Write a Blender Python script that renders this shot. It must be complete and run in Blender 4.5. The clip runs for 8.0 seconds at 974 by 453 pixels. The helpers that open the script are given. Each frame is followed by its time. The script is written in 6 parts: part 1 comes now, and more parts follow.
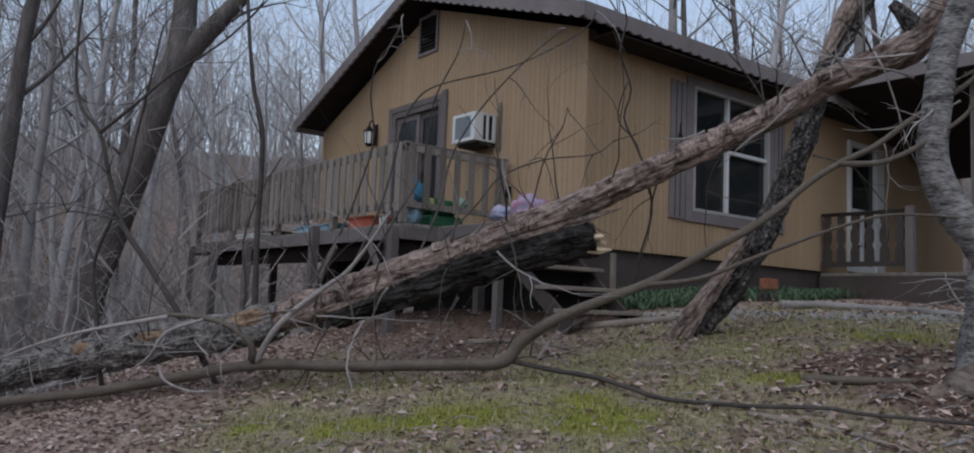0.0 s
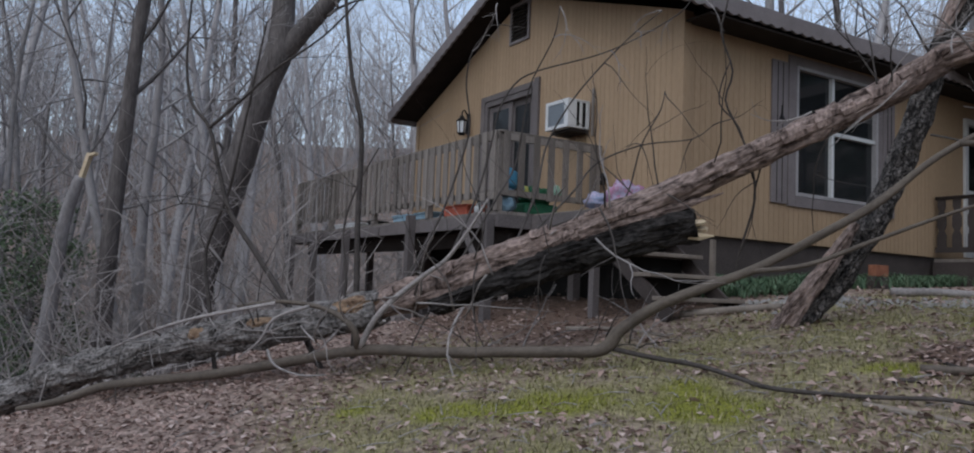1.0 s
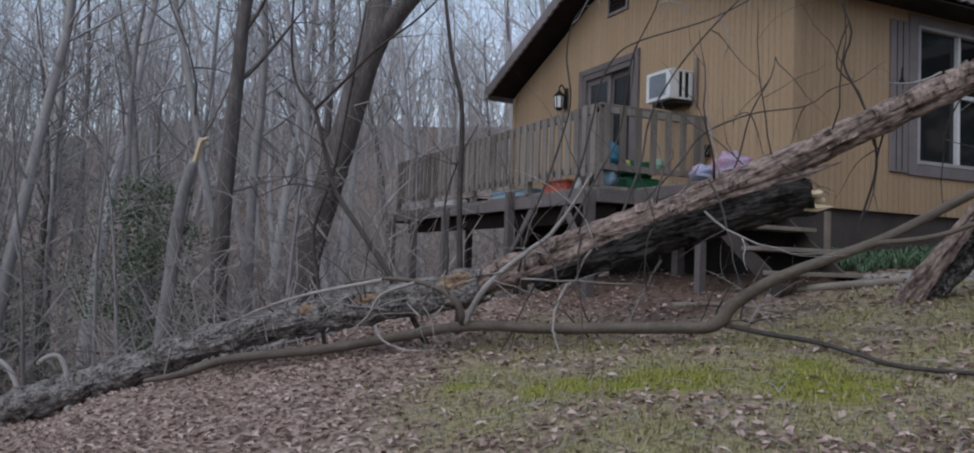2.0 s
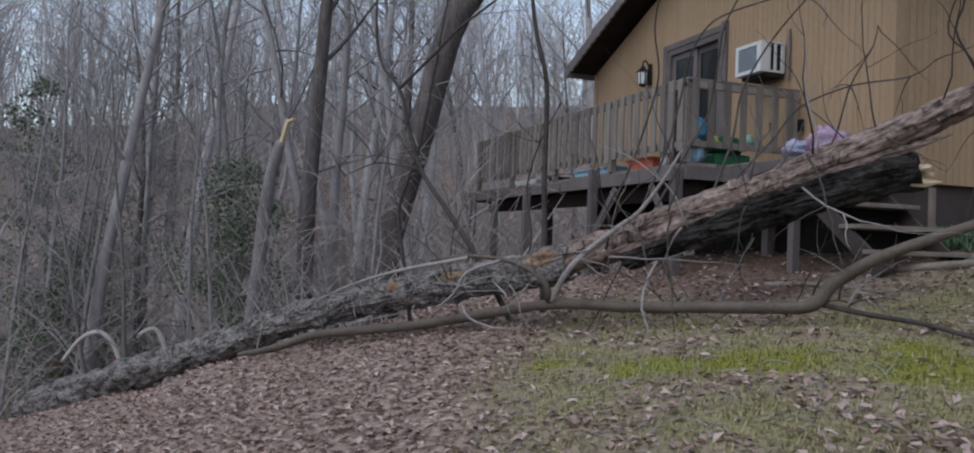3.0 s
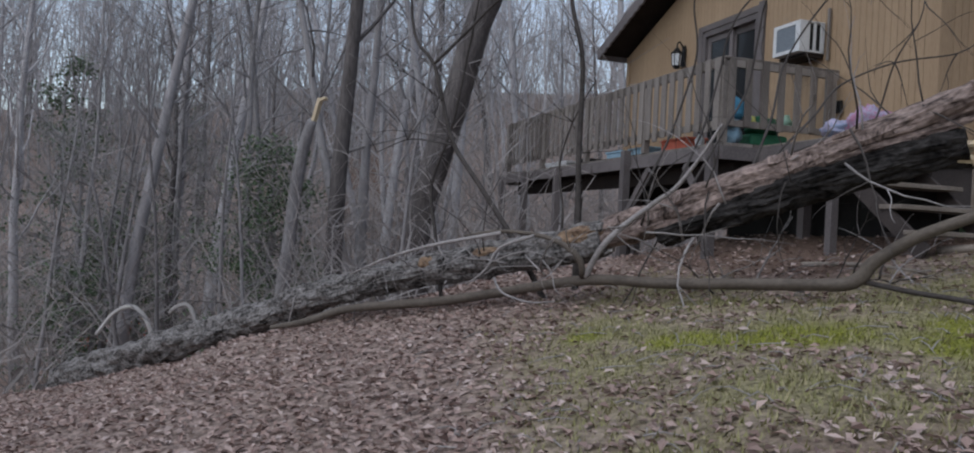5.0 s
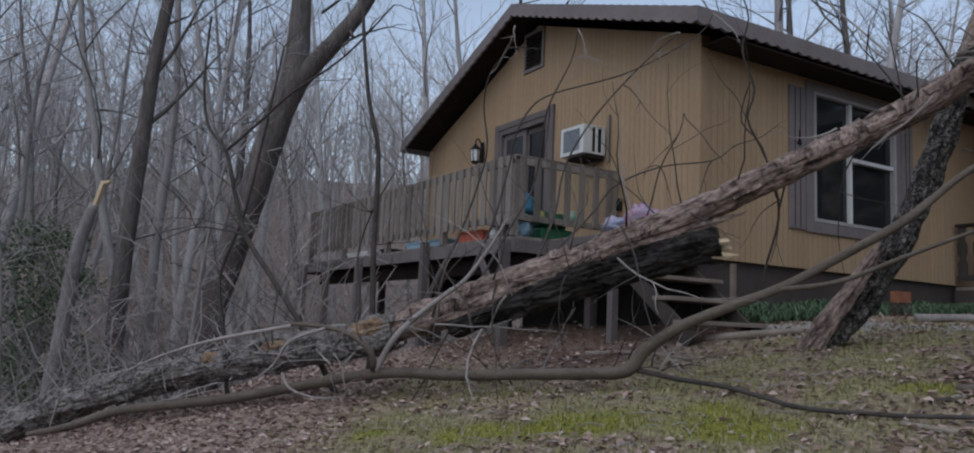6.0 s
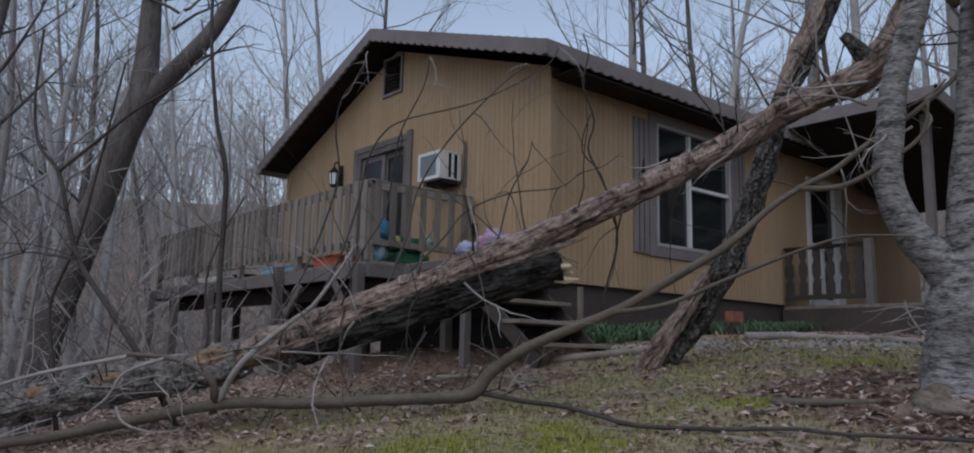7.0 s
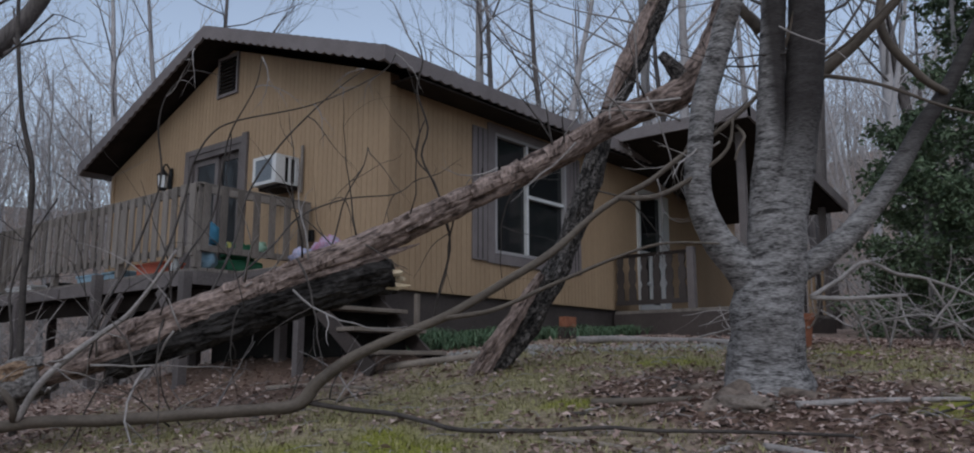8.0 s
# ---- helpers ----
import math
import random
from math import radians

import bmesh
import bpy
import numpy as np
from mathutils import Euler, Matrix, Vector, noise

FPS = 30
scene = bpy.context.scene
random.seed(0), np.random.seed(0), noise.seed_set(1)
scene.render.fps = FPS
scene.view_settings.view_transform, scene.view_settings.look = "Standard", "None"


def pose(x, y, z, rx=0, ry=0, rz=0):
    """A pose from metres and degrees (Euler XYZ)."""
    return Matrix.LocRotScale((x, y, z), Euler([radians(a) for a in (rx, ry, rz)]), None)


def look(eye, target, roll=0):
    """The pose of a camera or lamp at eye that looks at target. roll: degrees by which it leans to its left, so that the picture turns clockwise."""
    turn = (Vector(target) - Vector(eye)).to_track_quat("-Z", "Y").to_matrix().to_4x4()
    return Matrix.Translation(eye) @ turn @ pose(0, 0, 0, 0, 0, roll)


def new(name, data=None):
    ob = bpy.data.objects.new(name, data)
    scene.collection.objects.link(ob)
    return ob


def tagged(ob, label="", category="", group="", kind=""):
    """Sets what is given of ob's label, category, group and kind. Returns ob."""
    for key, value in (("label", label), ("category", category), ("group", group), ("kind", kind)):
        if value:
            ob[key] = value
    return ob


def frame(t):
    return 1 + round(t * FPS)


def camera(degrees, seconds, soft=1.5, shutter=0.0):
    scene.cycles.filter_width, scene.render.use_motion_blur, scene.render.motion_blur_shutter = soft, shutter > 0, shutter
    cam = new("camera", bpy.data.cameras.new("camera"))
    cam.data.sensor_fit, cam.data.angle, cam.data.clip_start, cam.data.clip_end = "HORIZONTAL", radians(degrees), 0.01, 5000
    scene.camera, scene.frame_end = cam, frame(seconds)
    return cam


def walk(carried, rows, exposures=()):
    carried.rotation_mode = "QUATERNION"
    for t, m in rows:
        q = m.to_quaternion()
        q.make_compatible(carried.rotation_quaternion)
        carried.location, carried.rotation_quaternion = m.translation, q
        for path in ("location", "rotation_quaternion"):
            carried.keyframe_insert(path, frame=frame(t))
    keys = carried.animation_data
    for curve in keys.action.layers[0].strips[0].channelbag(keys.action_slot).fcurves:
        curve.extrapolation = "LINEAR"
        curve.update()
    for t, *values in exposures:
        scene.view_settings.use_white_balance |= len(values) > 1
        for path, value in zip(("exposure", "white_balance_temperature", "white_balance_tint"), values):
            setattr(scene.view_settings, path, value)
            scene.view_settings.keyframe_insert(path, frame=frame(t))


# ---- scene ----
cam = camera(62.0, 8.0, soft=1.9)
PATH = [
    (0, (7.269, -7.077, 2.314), (5.689, -5.865, 2.505), 2.4),
    (0.5, (7.251, -7.116, 2.307), (5.637, -5.948, 2.488), 2.5),
    (1, (7.231, -7.152, 2.302), (5.527, -6.117, 2.455), 2.4),
    (1.5, (7.191, -7.173, 2.296), (5.424, -6.244, 2.416), 2.1),
    (3, (7.066, -7.276, 2.255), (5.18, -6.612, 2.289), 2.1),
    (3.5, (7.043, -7.315, 2.245), (5.132, -6.724, 2.257), 2.2),
    (4, (7.008, -7.366, 2.221), (5.073, -6.858, 2.221), 2.4),
    (4.2, (7.001, -7.374, 2.225), (5.064, -6.876, 2.221), 2.4),
    (5.3, (7.026, -7.318, 2.086), (5.166, -6.585, 2.14), 3.1),
    (5.5, (7.067, -7.284, 2.121), (5.256, -6.444, 2.237), 2.9),
    (6, (7.087, -7.179, 2.15), (5.378, -6.168, 2.394), 2.5),
    (6.5, (7.187, -7.095, 2.175), (5.574, -5.948, 2.465), 1.7),
    (7, (7.246, -7.06, 2.172), (5.728, -5.795, 2.482), 1.3),
    (7.5, (7.277, -7.004, 2.173), (5.874, -5.617, 2.498), 0.6),
    (8, (7.351, -6.932, 2.16), (6.095, -5.412, 2.494), -0.0),
]
EXPOSURES = [(0, 0.02), (1, 0.15), (3, 0.27), (4.2, 0.27), (5.5, 0.12), (6.2, -0.07), (7, -0.1), (8, -0.1)]
walk(cam, [(t, look(eye, target, roll)) for t, eye, target, roll in PATH], EXPOSURES)

# ---- light ----
world = bpy.data.worlds.new("overcast_dusk")
scene.world = world
world.use_nodes = True
wn = world.node_tree.nodes
wl = world.node_tree.links
sky = wn.new("ShaderNodeTexSky")
sky.sky_type = "NISHITA"
sky.sun_disc = False
sky.sun_elevation, sky.sun_rotation = radians(38), radians(150)
sky.air_density, sky.dust_density, sky.ozone_density = 1.0, 0.6, 1.5
soften = wn.new("ShaderNodeHueSaturation")
soften.inputs["Saturation"].default_value = 0.7
wl.new(sky.outputs[0], soften.inputs["Color"])
wl.new(soften.outputs[0], wn["Background"].inputs["Color"])
wn["Background"].inputs["Strength"].default_value = 0.172

sun = new("sun", bpy.data.lights.new("sun", "SUN"))
sun.data.energy, sun.data.angle, sun.data.color = 1.2, radians(70), (0.92, 0.96, 1.0)
sun.matrix_world = look((0, 0, 30), (-9, 12, 0))


# ---- materials ----
def material(name, low, high, rough=0.85, scale=6.0, grain=60.0, stretch=(1, 1, 1), bump=0.3, depth=0.01, metal=0.0, vary=0.0, spec=0.3, cells=0.0, along=False, wet=None, hard=0.16):
    """Two colours mixed by coarse and fine noise, with relief from the fine noise."""
    m = bpy.data.materials.new(name)
    m.use_nodes = True
    n, l = m.node_tree.nodes, m.node_tree.links
    b = n["Principled BSDF"]
    b.inputs["Metallic"].default_value = metal
    b.inputs["Specular IOR Level"].default_value = spec
    co = n.new("ShaderNodeTexCoord")
    mp = n.new("ShaderNodeMapping")
    mp.inputs["Scale"].default_value = stretch
    if along:
        # noise that follows the length of a limb
        co = n.new("ShaderNodeAttribute")
        co.attribute_name = "grain"
        l.new(co.outputs["Vector"], mp.inputs["Vector"])
    else:
        l.new(co.outputs["Object"], mp.inputs["Vector"])
    a = n.new("ShaderNodeTexNoise")
    a.inputs["Scale"].default_value, a.inputs["Detail"].default_value = scale, 4
    f = n.new("ShaderNodeTexNoise")
    f.inputs["Scale"].default_value, f.inputs["Detail"].default_value = grain, 5
    l.new(mp.outputs[0], a.inputs["Vector"])
    l.new(mp.outputs[0], f.inputs["Vector"])
    mix = n.new("ShaderNodeMath")
    mix.operation = "MULTIPLY_ADD"
    mix.inputs[1].default_value = 0.5
    l.new(f.outputs[0], mix.inputs[0])
    half = n.new("ShaderNodeMath")
    half.operation = "MULTIPLY"
    half.inputs[1].default_value = 0.5
    l.new(a.outputs[0], half.inputs[0])
    l.new(half.outputs[0], mix.inputs[2])
    src = mix.outputs[0]
    if vary:
        info = n.new("ShaderNodeObjectInfo")
        shift = n.new("ShaderNodeMath")
        shift.operation = "MULTIPLY_ADD"
        shift.inputs[1].default_value, shift.inputs[2].default_value = vary, -vary / 2
        l.new(info.outputs["Random"], shift.inputs[0])
        add = n.new("ShaderNodeMath")
        l.new(src, add.inputs[0])
        l.new(shift.outputs[0], add.inputs[1])
        src = add.outputs[0]
    ramp = n.new("ShaderNodeValToRGB")
    ramp.color_ramp.elements[0].position, ramp.color_ramp.elements[1].position = 0.5 - hard, 0.5 + hard
    ramp.color_ramp.elements[0].color, ramp.color_ramp.elements[1].color = (*low, 1), (*high, 1)
    l.new(src, ramp.inputs[0])
    l.new(ramp.outputs[0], b.inputs["Base Color"])
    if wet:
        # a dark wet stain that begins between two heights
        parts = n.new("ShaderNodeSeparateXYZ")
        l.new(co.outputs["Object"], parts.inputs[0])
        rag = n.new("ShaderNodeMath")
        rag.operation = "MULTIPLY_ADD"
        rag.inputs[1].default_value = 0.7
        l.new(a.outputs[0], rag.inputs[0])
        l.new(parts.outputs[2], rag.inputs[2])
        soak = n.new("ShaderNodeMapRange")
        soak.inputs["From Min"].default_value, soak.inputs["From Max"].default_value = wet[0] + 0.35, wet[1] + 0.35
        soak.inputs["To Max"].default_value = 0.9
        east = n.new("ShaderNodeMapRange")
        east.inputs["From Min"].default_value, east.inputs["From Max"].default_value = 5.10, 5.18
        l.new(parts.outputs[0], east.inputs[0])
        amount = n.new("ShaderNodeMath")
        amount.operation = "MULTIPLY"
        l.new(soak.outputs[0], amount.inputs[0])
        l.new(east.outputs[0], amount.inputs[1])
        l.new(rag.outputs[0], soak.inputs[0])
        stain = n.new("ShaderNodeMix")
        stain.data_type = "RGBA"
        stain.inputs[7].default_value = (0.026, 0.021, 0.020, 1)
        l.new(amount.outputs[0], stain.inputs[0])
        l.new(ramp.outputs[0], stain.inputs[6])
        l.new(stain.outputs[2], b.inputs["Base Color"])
    rr = n.new("ShaderNodeMapRange")
    rr.inputs["To Min"].default_value, rr.inputs["To Max"].default_value = max(rough - 0.12, 0.02), min(rough + 0.1, 1)
    l.new(f.outputs[0], rr.inputs[0])
    l.new(rr.outputs[0], b.inputs["Roughness"])
    if bump:
        bp = n.new("ShaderNodeBump")
        bp.inputs["Strength"].default_value, bp.inputs["Distance"].default_value = bump, depth
        l.new(mix.outputs[0], bp.inputs["Height"])
        if cells:
            # cracked plates of bark
            warp = n.new("ShaderNodeVectorMath")
            warp.operation = "MULTIPLY_ADD"
            warp.inputs[1].default_value = (0.3, 0.3, 0.3)
            l.new(a.outputs["Color"], warp.inputs[0])
            l.new(mp.outputs[0], warp.inputs[2])
            cell = n.new("ShaderNodeTexVoronoi")
            cell.feature = "DISTANCE_TO_EDGE"
            cell.inputs["Scale"].default_value = cells
            l.new(warp.outputs[0], cell.inputs["Vector"])
            edge = n.new("ShaderNodeMapRange")
            edge.inputs["From Max"].default_value = 0.12
            l.new(cell.outputs[0], edge.inputs[0])
            both = n.new("ShaderNodeMath")
            both.operation = "MULTIPLY_ADD"
            both.inputs[1].default_value = 0.8
            l.new(edge.outputs[0], both.inputs[0])
            l.new(mix.outputs[0], both.inputs[2])
            l.new(both.outputs[0], bp.inputs["Height"])
            crack = n.new("ShaderNodeMix")
            crack.data_type = "RGBA"
            l.new(edge.outputs[0], crack.inputs[0])
            crack.inputs[6].default_value = (low[0] * 0.6, low[1] * 0.6, low[2] * 0.6, 1)
            l.new(ramp.outputs[0], crack.inputs[7])
            l.new(crack.outputs[2], b.inputs["Base Color"])
        l.new(bp.outputs[0], b.inputs["Normal"])
    return m


def island_material(name, colours, rough=0.8, spec=0.25):
    """A colour picked for each loose piece of a joined mesh."""
    m = bpy.data.materials.new(name)
    m.use_nodes = True
    n, l = m.node_tree.nodes, m.node_tree.links
    b = n["Principled BSDF"]
    b.inputs["Roughness"].default_value = rough
    b.inputs["Specular IOR Level"].default_value = spec
    geo = n.new("ShaderNodeNewGeometry")
    ramp = n.new("ShaderNodeValToRGB")
    ramp.color_ramp.interpolation = "LINEAR"
    els = ramp.color_ramp.elements
    while len(els) < len(colours):
        els.new(0.5)
    for i, c in enumerate(colours):
        els[i].position = i / (len(colours) - 1)
        els[i].color = (*c, 1)
    l.new(geo.outputs["Random Per Island"], ramp.inputs[0])
    l.new(ramp.outputs[0], b.inputs["Base Color"])
    return m


SIDING = material("tan_painted_siding", (0.318, 0.217, 0.134), (0.41, 0.287, 0.18), 0.75, 1.3, 40, (1, 1, 0.25), 0.25, 0.004, vary=0.10)
BROWN = material("brown_painted_trim", (0.15, 0.128, 0.126), (0.22, 0.192, 0.19), 0.7, 3, 50, (1, 1, 1), 0.2, 0.004, vary=0.1)
# base colour dropped near black for the shade under roof and deck
SOFFIT = material("shade_dark_boards", (0.020, 0.015, 0.013), (0.036, 0.028, 0.024), 0.85, 3, 30, bump=0.2, spec=0.15)
SHINGLE = material("grey_roof_shingles", (0.06, 0.056, 0.055), (0.13, 0.12, 0.118), 0.95, 4, 60, bump=0.5)
BLOCK = material("dark_painted_foundation", (0.048, 0.038, 0.035), (0.085, 0.068, 0.062), 0.85, 2.5, 45, bump=0.4)
DECKWOOD = material("weathered_deck_wood", (0.118, 0.101, 0.089), (0.25, 0.218, 0.193), 0.85, 3, 40, (3, 3, 0.5), 0.4, 0.006, vary=0.3)
GREYWOOD = material("grey_brown_painted_wood", (0.10, 0.086, 0.083), (0.17, 0.147, 0.143), 0.8, 3, 40, bump=0.3, vary=0.15)
OLDPLANK = material("pale_weathered_planks", (0.17, 0.14, 0.115), (0.29, 0.245, 0.205), 0.9, 5, 50, (1, 1, 1), 0.4, vary=0.2)
WHITE = material("white_painted_metal", (0.50, 0.50, 0.50), (0.68, 0.68, 0.675), 0.45, 2, 40, bump=0.05)
DIRTYWHITE = material("aged_white_plastic", (0.50, 0.51, 0.52), (0.70, 0.70, 0.69), 0.5, 5, 30, bump=0.05)
WINFRAME = material("dull_window_frame", (0.27, 0.255, 0.255), (0.38, 0.36, 0.36), 0.55, 3, 40, bump=0.08)
GRILLE = material("grey_coil_grille", (0.20, 0.225, 0.25), (0.36, 0.39, 0.42), 0.5, 20, 90, (1, 1, 6), 0.3, metal=0.4)
BLACK = material("black_iron", (0.012, 0.012, 0.013), (0.03, 0.03, 0.03), 0.5, 8, 50, bump=0.1, metal=0.5)
# near-black that stands in for shade in recesses and below the floor
DARK = material("recess_shade_black", (0.012, 0.011, 0.010), (0.022, 0.02, 0.018), 0.9, 8, 30, bump=0.1)
CURTAIN = material("pale_curtain", (0.30, 0.28, 0.26), (0.42, 0.40, 0.37), 0.9, 10, 60, (8, 8, 0.3), 0.3)
LOGBARK = material("grey_brown_rotten_bark", (0.020, 0.017, 0.015), (0.27, 0.246, 0.232), 0.95, 4, 16, (2.2, 2.2, 1.6), 1.0, 0.04, along=True, hard=0.13)
BAREWOOD = material("bare_reddish_dead_wood", (0.036, 0.023, 0.019), (0.37, 0.278, 0.242), 0.9, 3.2, 15, (2.6, 2.6, 1.15), 1.0, 0.035, along=True, hard=0.13)
DARKBARK = material("black_flaking_bark", (0.010, 0.009, 0.009), (0.235, 0.21, 0.197), 0.95, 9, 26, (1.3, 1.3, 0.9), 1.0, 0.05, cells=20, along=True, hard=0.14)
# rotten wood taken near black for the shade along the log's underside
SHADEBARK = material("shade_black_rotten_wood", (0.004, 0.0035, 0.0035), (0.060, 0.054, 0.051), 0.95, 3.5, 15, (2.2, 2.2, 1.3), 1.0, 0.05, along=True, spec=0.08, hard=0.15)
ROOTBARK = material("earthy_root_bark", (0.075, 0.056, 0.045), (0.23, 0.18, 0.148), 0.9, 5, 24, (1, 1, 1), 0.7, 0.02, hard=0.15)
FRESHWOOD = material("fresh_splintered_wood", (0.48, 0.37, 0.23), (0.64, 0.53, 0.38), 0.8, 8, 40, (1, 1, 4), 0.5)
BAREPATCH = material("orange_brown_bare_wood", (0.09, 0.052, 0.033), (0.33, 0.225, 0.145), 0.9, 5, 24, (1, 1, 1), 0.6, hard=0.12)
SMOOTHBARK = material("smooth_olive_brown_bark", (0.072, 0.057, 0.046), (0.145, 0.118, 0.095), 0.75, 6, 40, (1, 1, 0.6), 0.4, along=True)
DARKTWIG = material("dark_twig_bark", (0.035, 0.029, 0.026), (0.085, 0.072, 0.065), 0.85, 6, 40, bump=0.3)
PORCHWOOD = material("dark_brown_porch_paint", (0.040, 0.032, 0.030), (0.072, 0.059, 0.055), 0.7, 3, 50, bump=0.2, vary=0.1)
TRUNKBARK = material("dark_furrowed_bark", (0.055, 0.047, 0.045), (0.16, 0.14, 0.133), 0.95, 5, 22, (1.6, 1.6, 0.25), 1.0, 0.03)
TWIGBARK = material("grey_twig_bark", (0.195, 0.175, 0.166), (0.37, 0.335, 0.32), 0.85, 6, 40, bump=0.3, vary=0.2)
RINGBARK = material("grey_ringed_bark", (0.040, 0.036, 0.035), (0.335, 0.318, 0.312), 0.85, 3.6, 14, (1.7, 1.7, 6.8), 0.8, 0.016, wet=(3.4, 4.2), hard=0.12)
PALEWOOD = material("bleached_wood", (0.36, 0.33, 0.31), (0.52, 0.49, 0.46), 0.85, 6, 40, bump=0.4)
PALESTONE = material("pale_gravel", (0.17, 0.16, 0.15), (0.34, 0.325, 0.31), 0.9, 9, 40, bump=0.4)
# both woodland barks are lightened to put haze into their colour
WOODSBARK = material("woodland_bark", (0.165, 0.153, 0.151), (0.305, 0.285, 0.283), 0.95, 4, 22, (1, 1, 0.4), 0.5, 0.02, vary=0.3)
HAZEBARK = material("haze_paled_bark", (0.295, 0.275, 0.276), (0.455, 0.43, 0.432), 0.95, 4, 22, (1, 1, 0.4), 0.5, 0.02, vary=0.3)
STONE = material("earthy_stone", (0.12, 0.095, 0.078), (0.27, 0.222, 0.188), 0.9, 5, 40, bump=0.6, depth=0.02)
BRICK = material("red_clay", (0.20, 0.075, 0.042), (0.33, 0.135, 0.08), 0.85, 8, 50, bump=0.3)
REDPLASTIC = material("orange_red_plastic", (0.42, 0.095, 0.055), (0.52, 0.135, 0.085), 0.5, 6, 30, bump=0.05)
BLUEPLASTIC = material("pale_blue_plastic", (0.20, 0.33, 0.42), (0.33, 0.46, 0.54), 0.5, 6, 30, bump=0.05)
SKYBLUE = material("bright_blue_plastic", (0.06, 0.25, 0.42), (0.13, 0.38, 0.55), 0.45, 6, 30, bump=0.1)
GREENPLASTIC = material("green_plastic", (0.012, 0.085, 0.045), (0.03, 0.15, 0.075), 0.45, 6, 30, bump=0.1)
PALEGREEN = material("mint_plastic", (0.25, 0.45, 0.33), (0.38, 0.55, 0.43), 0.5, 6, 30, bump=0.1)
YELLOW = material("faded_yellow_plastic", (0.50, 0.48, 0.12), (0.62, 0.60, 0.22), 0.5, 6, 30, bump=0.1)
PINKCLOTH = material("pink_and_lilac_cloth", (0.36, 0.17, 0.26), (0.34, 0.31, 0.41), 0.85, 9, 30, bump=0.4, hard=0.06)
LILACCLOTH = material("blue_lilac_cloth", (0.20, 0.24, 0.34), (0.36, 0.32, 0.42), 0.85, 9, 30, bump=0.4, hard=0.06)
LEAFLITTER = island_material("fallen_leaves", [(0.12, 0.076, 0.062), (0.375, 0.262, 0.222), (0.195, 0.132, 0.111), (0.48, 0.36, 0.315), (0.275, 0.192, 0.165), (0.535, 0.425, 0.38), (0.148, 0.098, 0.082)])
GRASSBLADE = island_material("short_grass_and_moss", [(0.19, 0.178, 0.078), (0.27, 0.245, 0.115), (0.21, 0.203, 0.078), (0.36, 0.31, 0.18), (0.24, 0.235, 0.092)])
MOSSBLADE = island_material("bright_moss", [(0.17, 0.19, 0.025), (0.225, 0.24, 0.035), (0.28, 0.275, 0.055), (0.19, 0.21, 0.03)])
EVERGREEN = island_material("evergreen_leaves", [(0.05, 0.08, 0.045), (0.11, 0.15, 0.085), (0.08, 0.115, 0.062), (0.155, 0.195, 0.115)], 0.6)
IVYLEAF = island_material("strap_leaves", [(0.05, 0.10, 0.055), (0.11, 0.175, 0.10), (0.075, 0.135, 0.075), (0.17, 0.225, 0.14)], 0.5)
DRYLEAF = island_material("clinging_dry_leaves", [(0.17, 0.10, 0.06), (0.26, 0.17, 0.11), (0.20, 0.13, 0.085)])

GLASS = bpy.data.materials.new("window_glass")
GLASS.use_nodes = True
gb = GLASS.node_tree.nodes["Principled BSDF"]
gb.inputs["Base Color"].default_value = (0.025, 0.028, 0.03, 1)
gb.inputs["Roughness"].default_value = 0.06
gb.inputs["Transmission Weight"].default_value = 0.35

LAMPGLASS = material("frosted_lamp_glass", (0.62, 0.63, 0.64), (0.72, 0.73, 0.74), 0.3, 4, 20, bump=0.05)


# ---- the lie of the land ----
ROWY = [-60, -12, -7, -5.5, -4.5, -3.6, -2.7, -1.75, -1, 0, 1, 2, 4, 10, 40, 200]
ROWZ = [-5, -0.4, 0.65, 1.05, 1.33, 1.53, 1.70, 1.9, 2.07, 2.25, 2.37, 2.44, 2.56, 2.85, 4.0, 12]


def land(x, y):
    """Height of the ground: a bank that climbs to the house and falls away into a wooded hollow."""
    z = sum(np.interp(y + d, ROWY, ROWZ) for d in (-0.5, -0.25, 0, 0.25, 0.5)) / 5
    u = np.maximum(0.0, -3.0 - x)
    z = z - np.where(u < 9, 0.2 * u, 1.8 + 0.05 * (u - 9))
    z = z - 0.05 * np.clip(x - 1, 0, 6) * smooth(-5.0, -2.0, y)
    z = z - 0.30 * smooth(-7.0, -8.6, y) * smooth(-0.2, -2.5, x) * (1 - 0.9 * smooth(-3.6, -5.6, x))
    far = math.hypot(x - 7, y + 7) - 27
    z = z + (0.38 * min(max(far, 0), 38) + 0.06 * max(far - 38, 0)) * smooth(0, 14, far) + (1.2 * noise.noise(Vector((x * 0.06, y * 0.06, 9))) * smooth(5, 30, far))
    return float(z)


def relief(x, y):
    p = Vector((x * 0.9, y * 0.9, 3.0))
    return 0.05 * noise.noise(p) + 0.022 * noise.noise(p * 3.3) + 0.010 * noise.noise(p * 9)


def ground_z(x, y):
    return land(x, y) + (relief(x, y) if abs(x) < 30 and abs(y) < 30 else 0)


def smooth(e0, e1, v):
    t = min(max((v - e0) / (e1 - e0), 0), 1)
    return t * t * (3 - 2 * t)


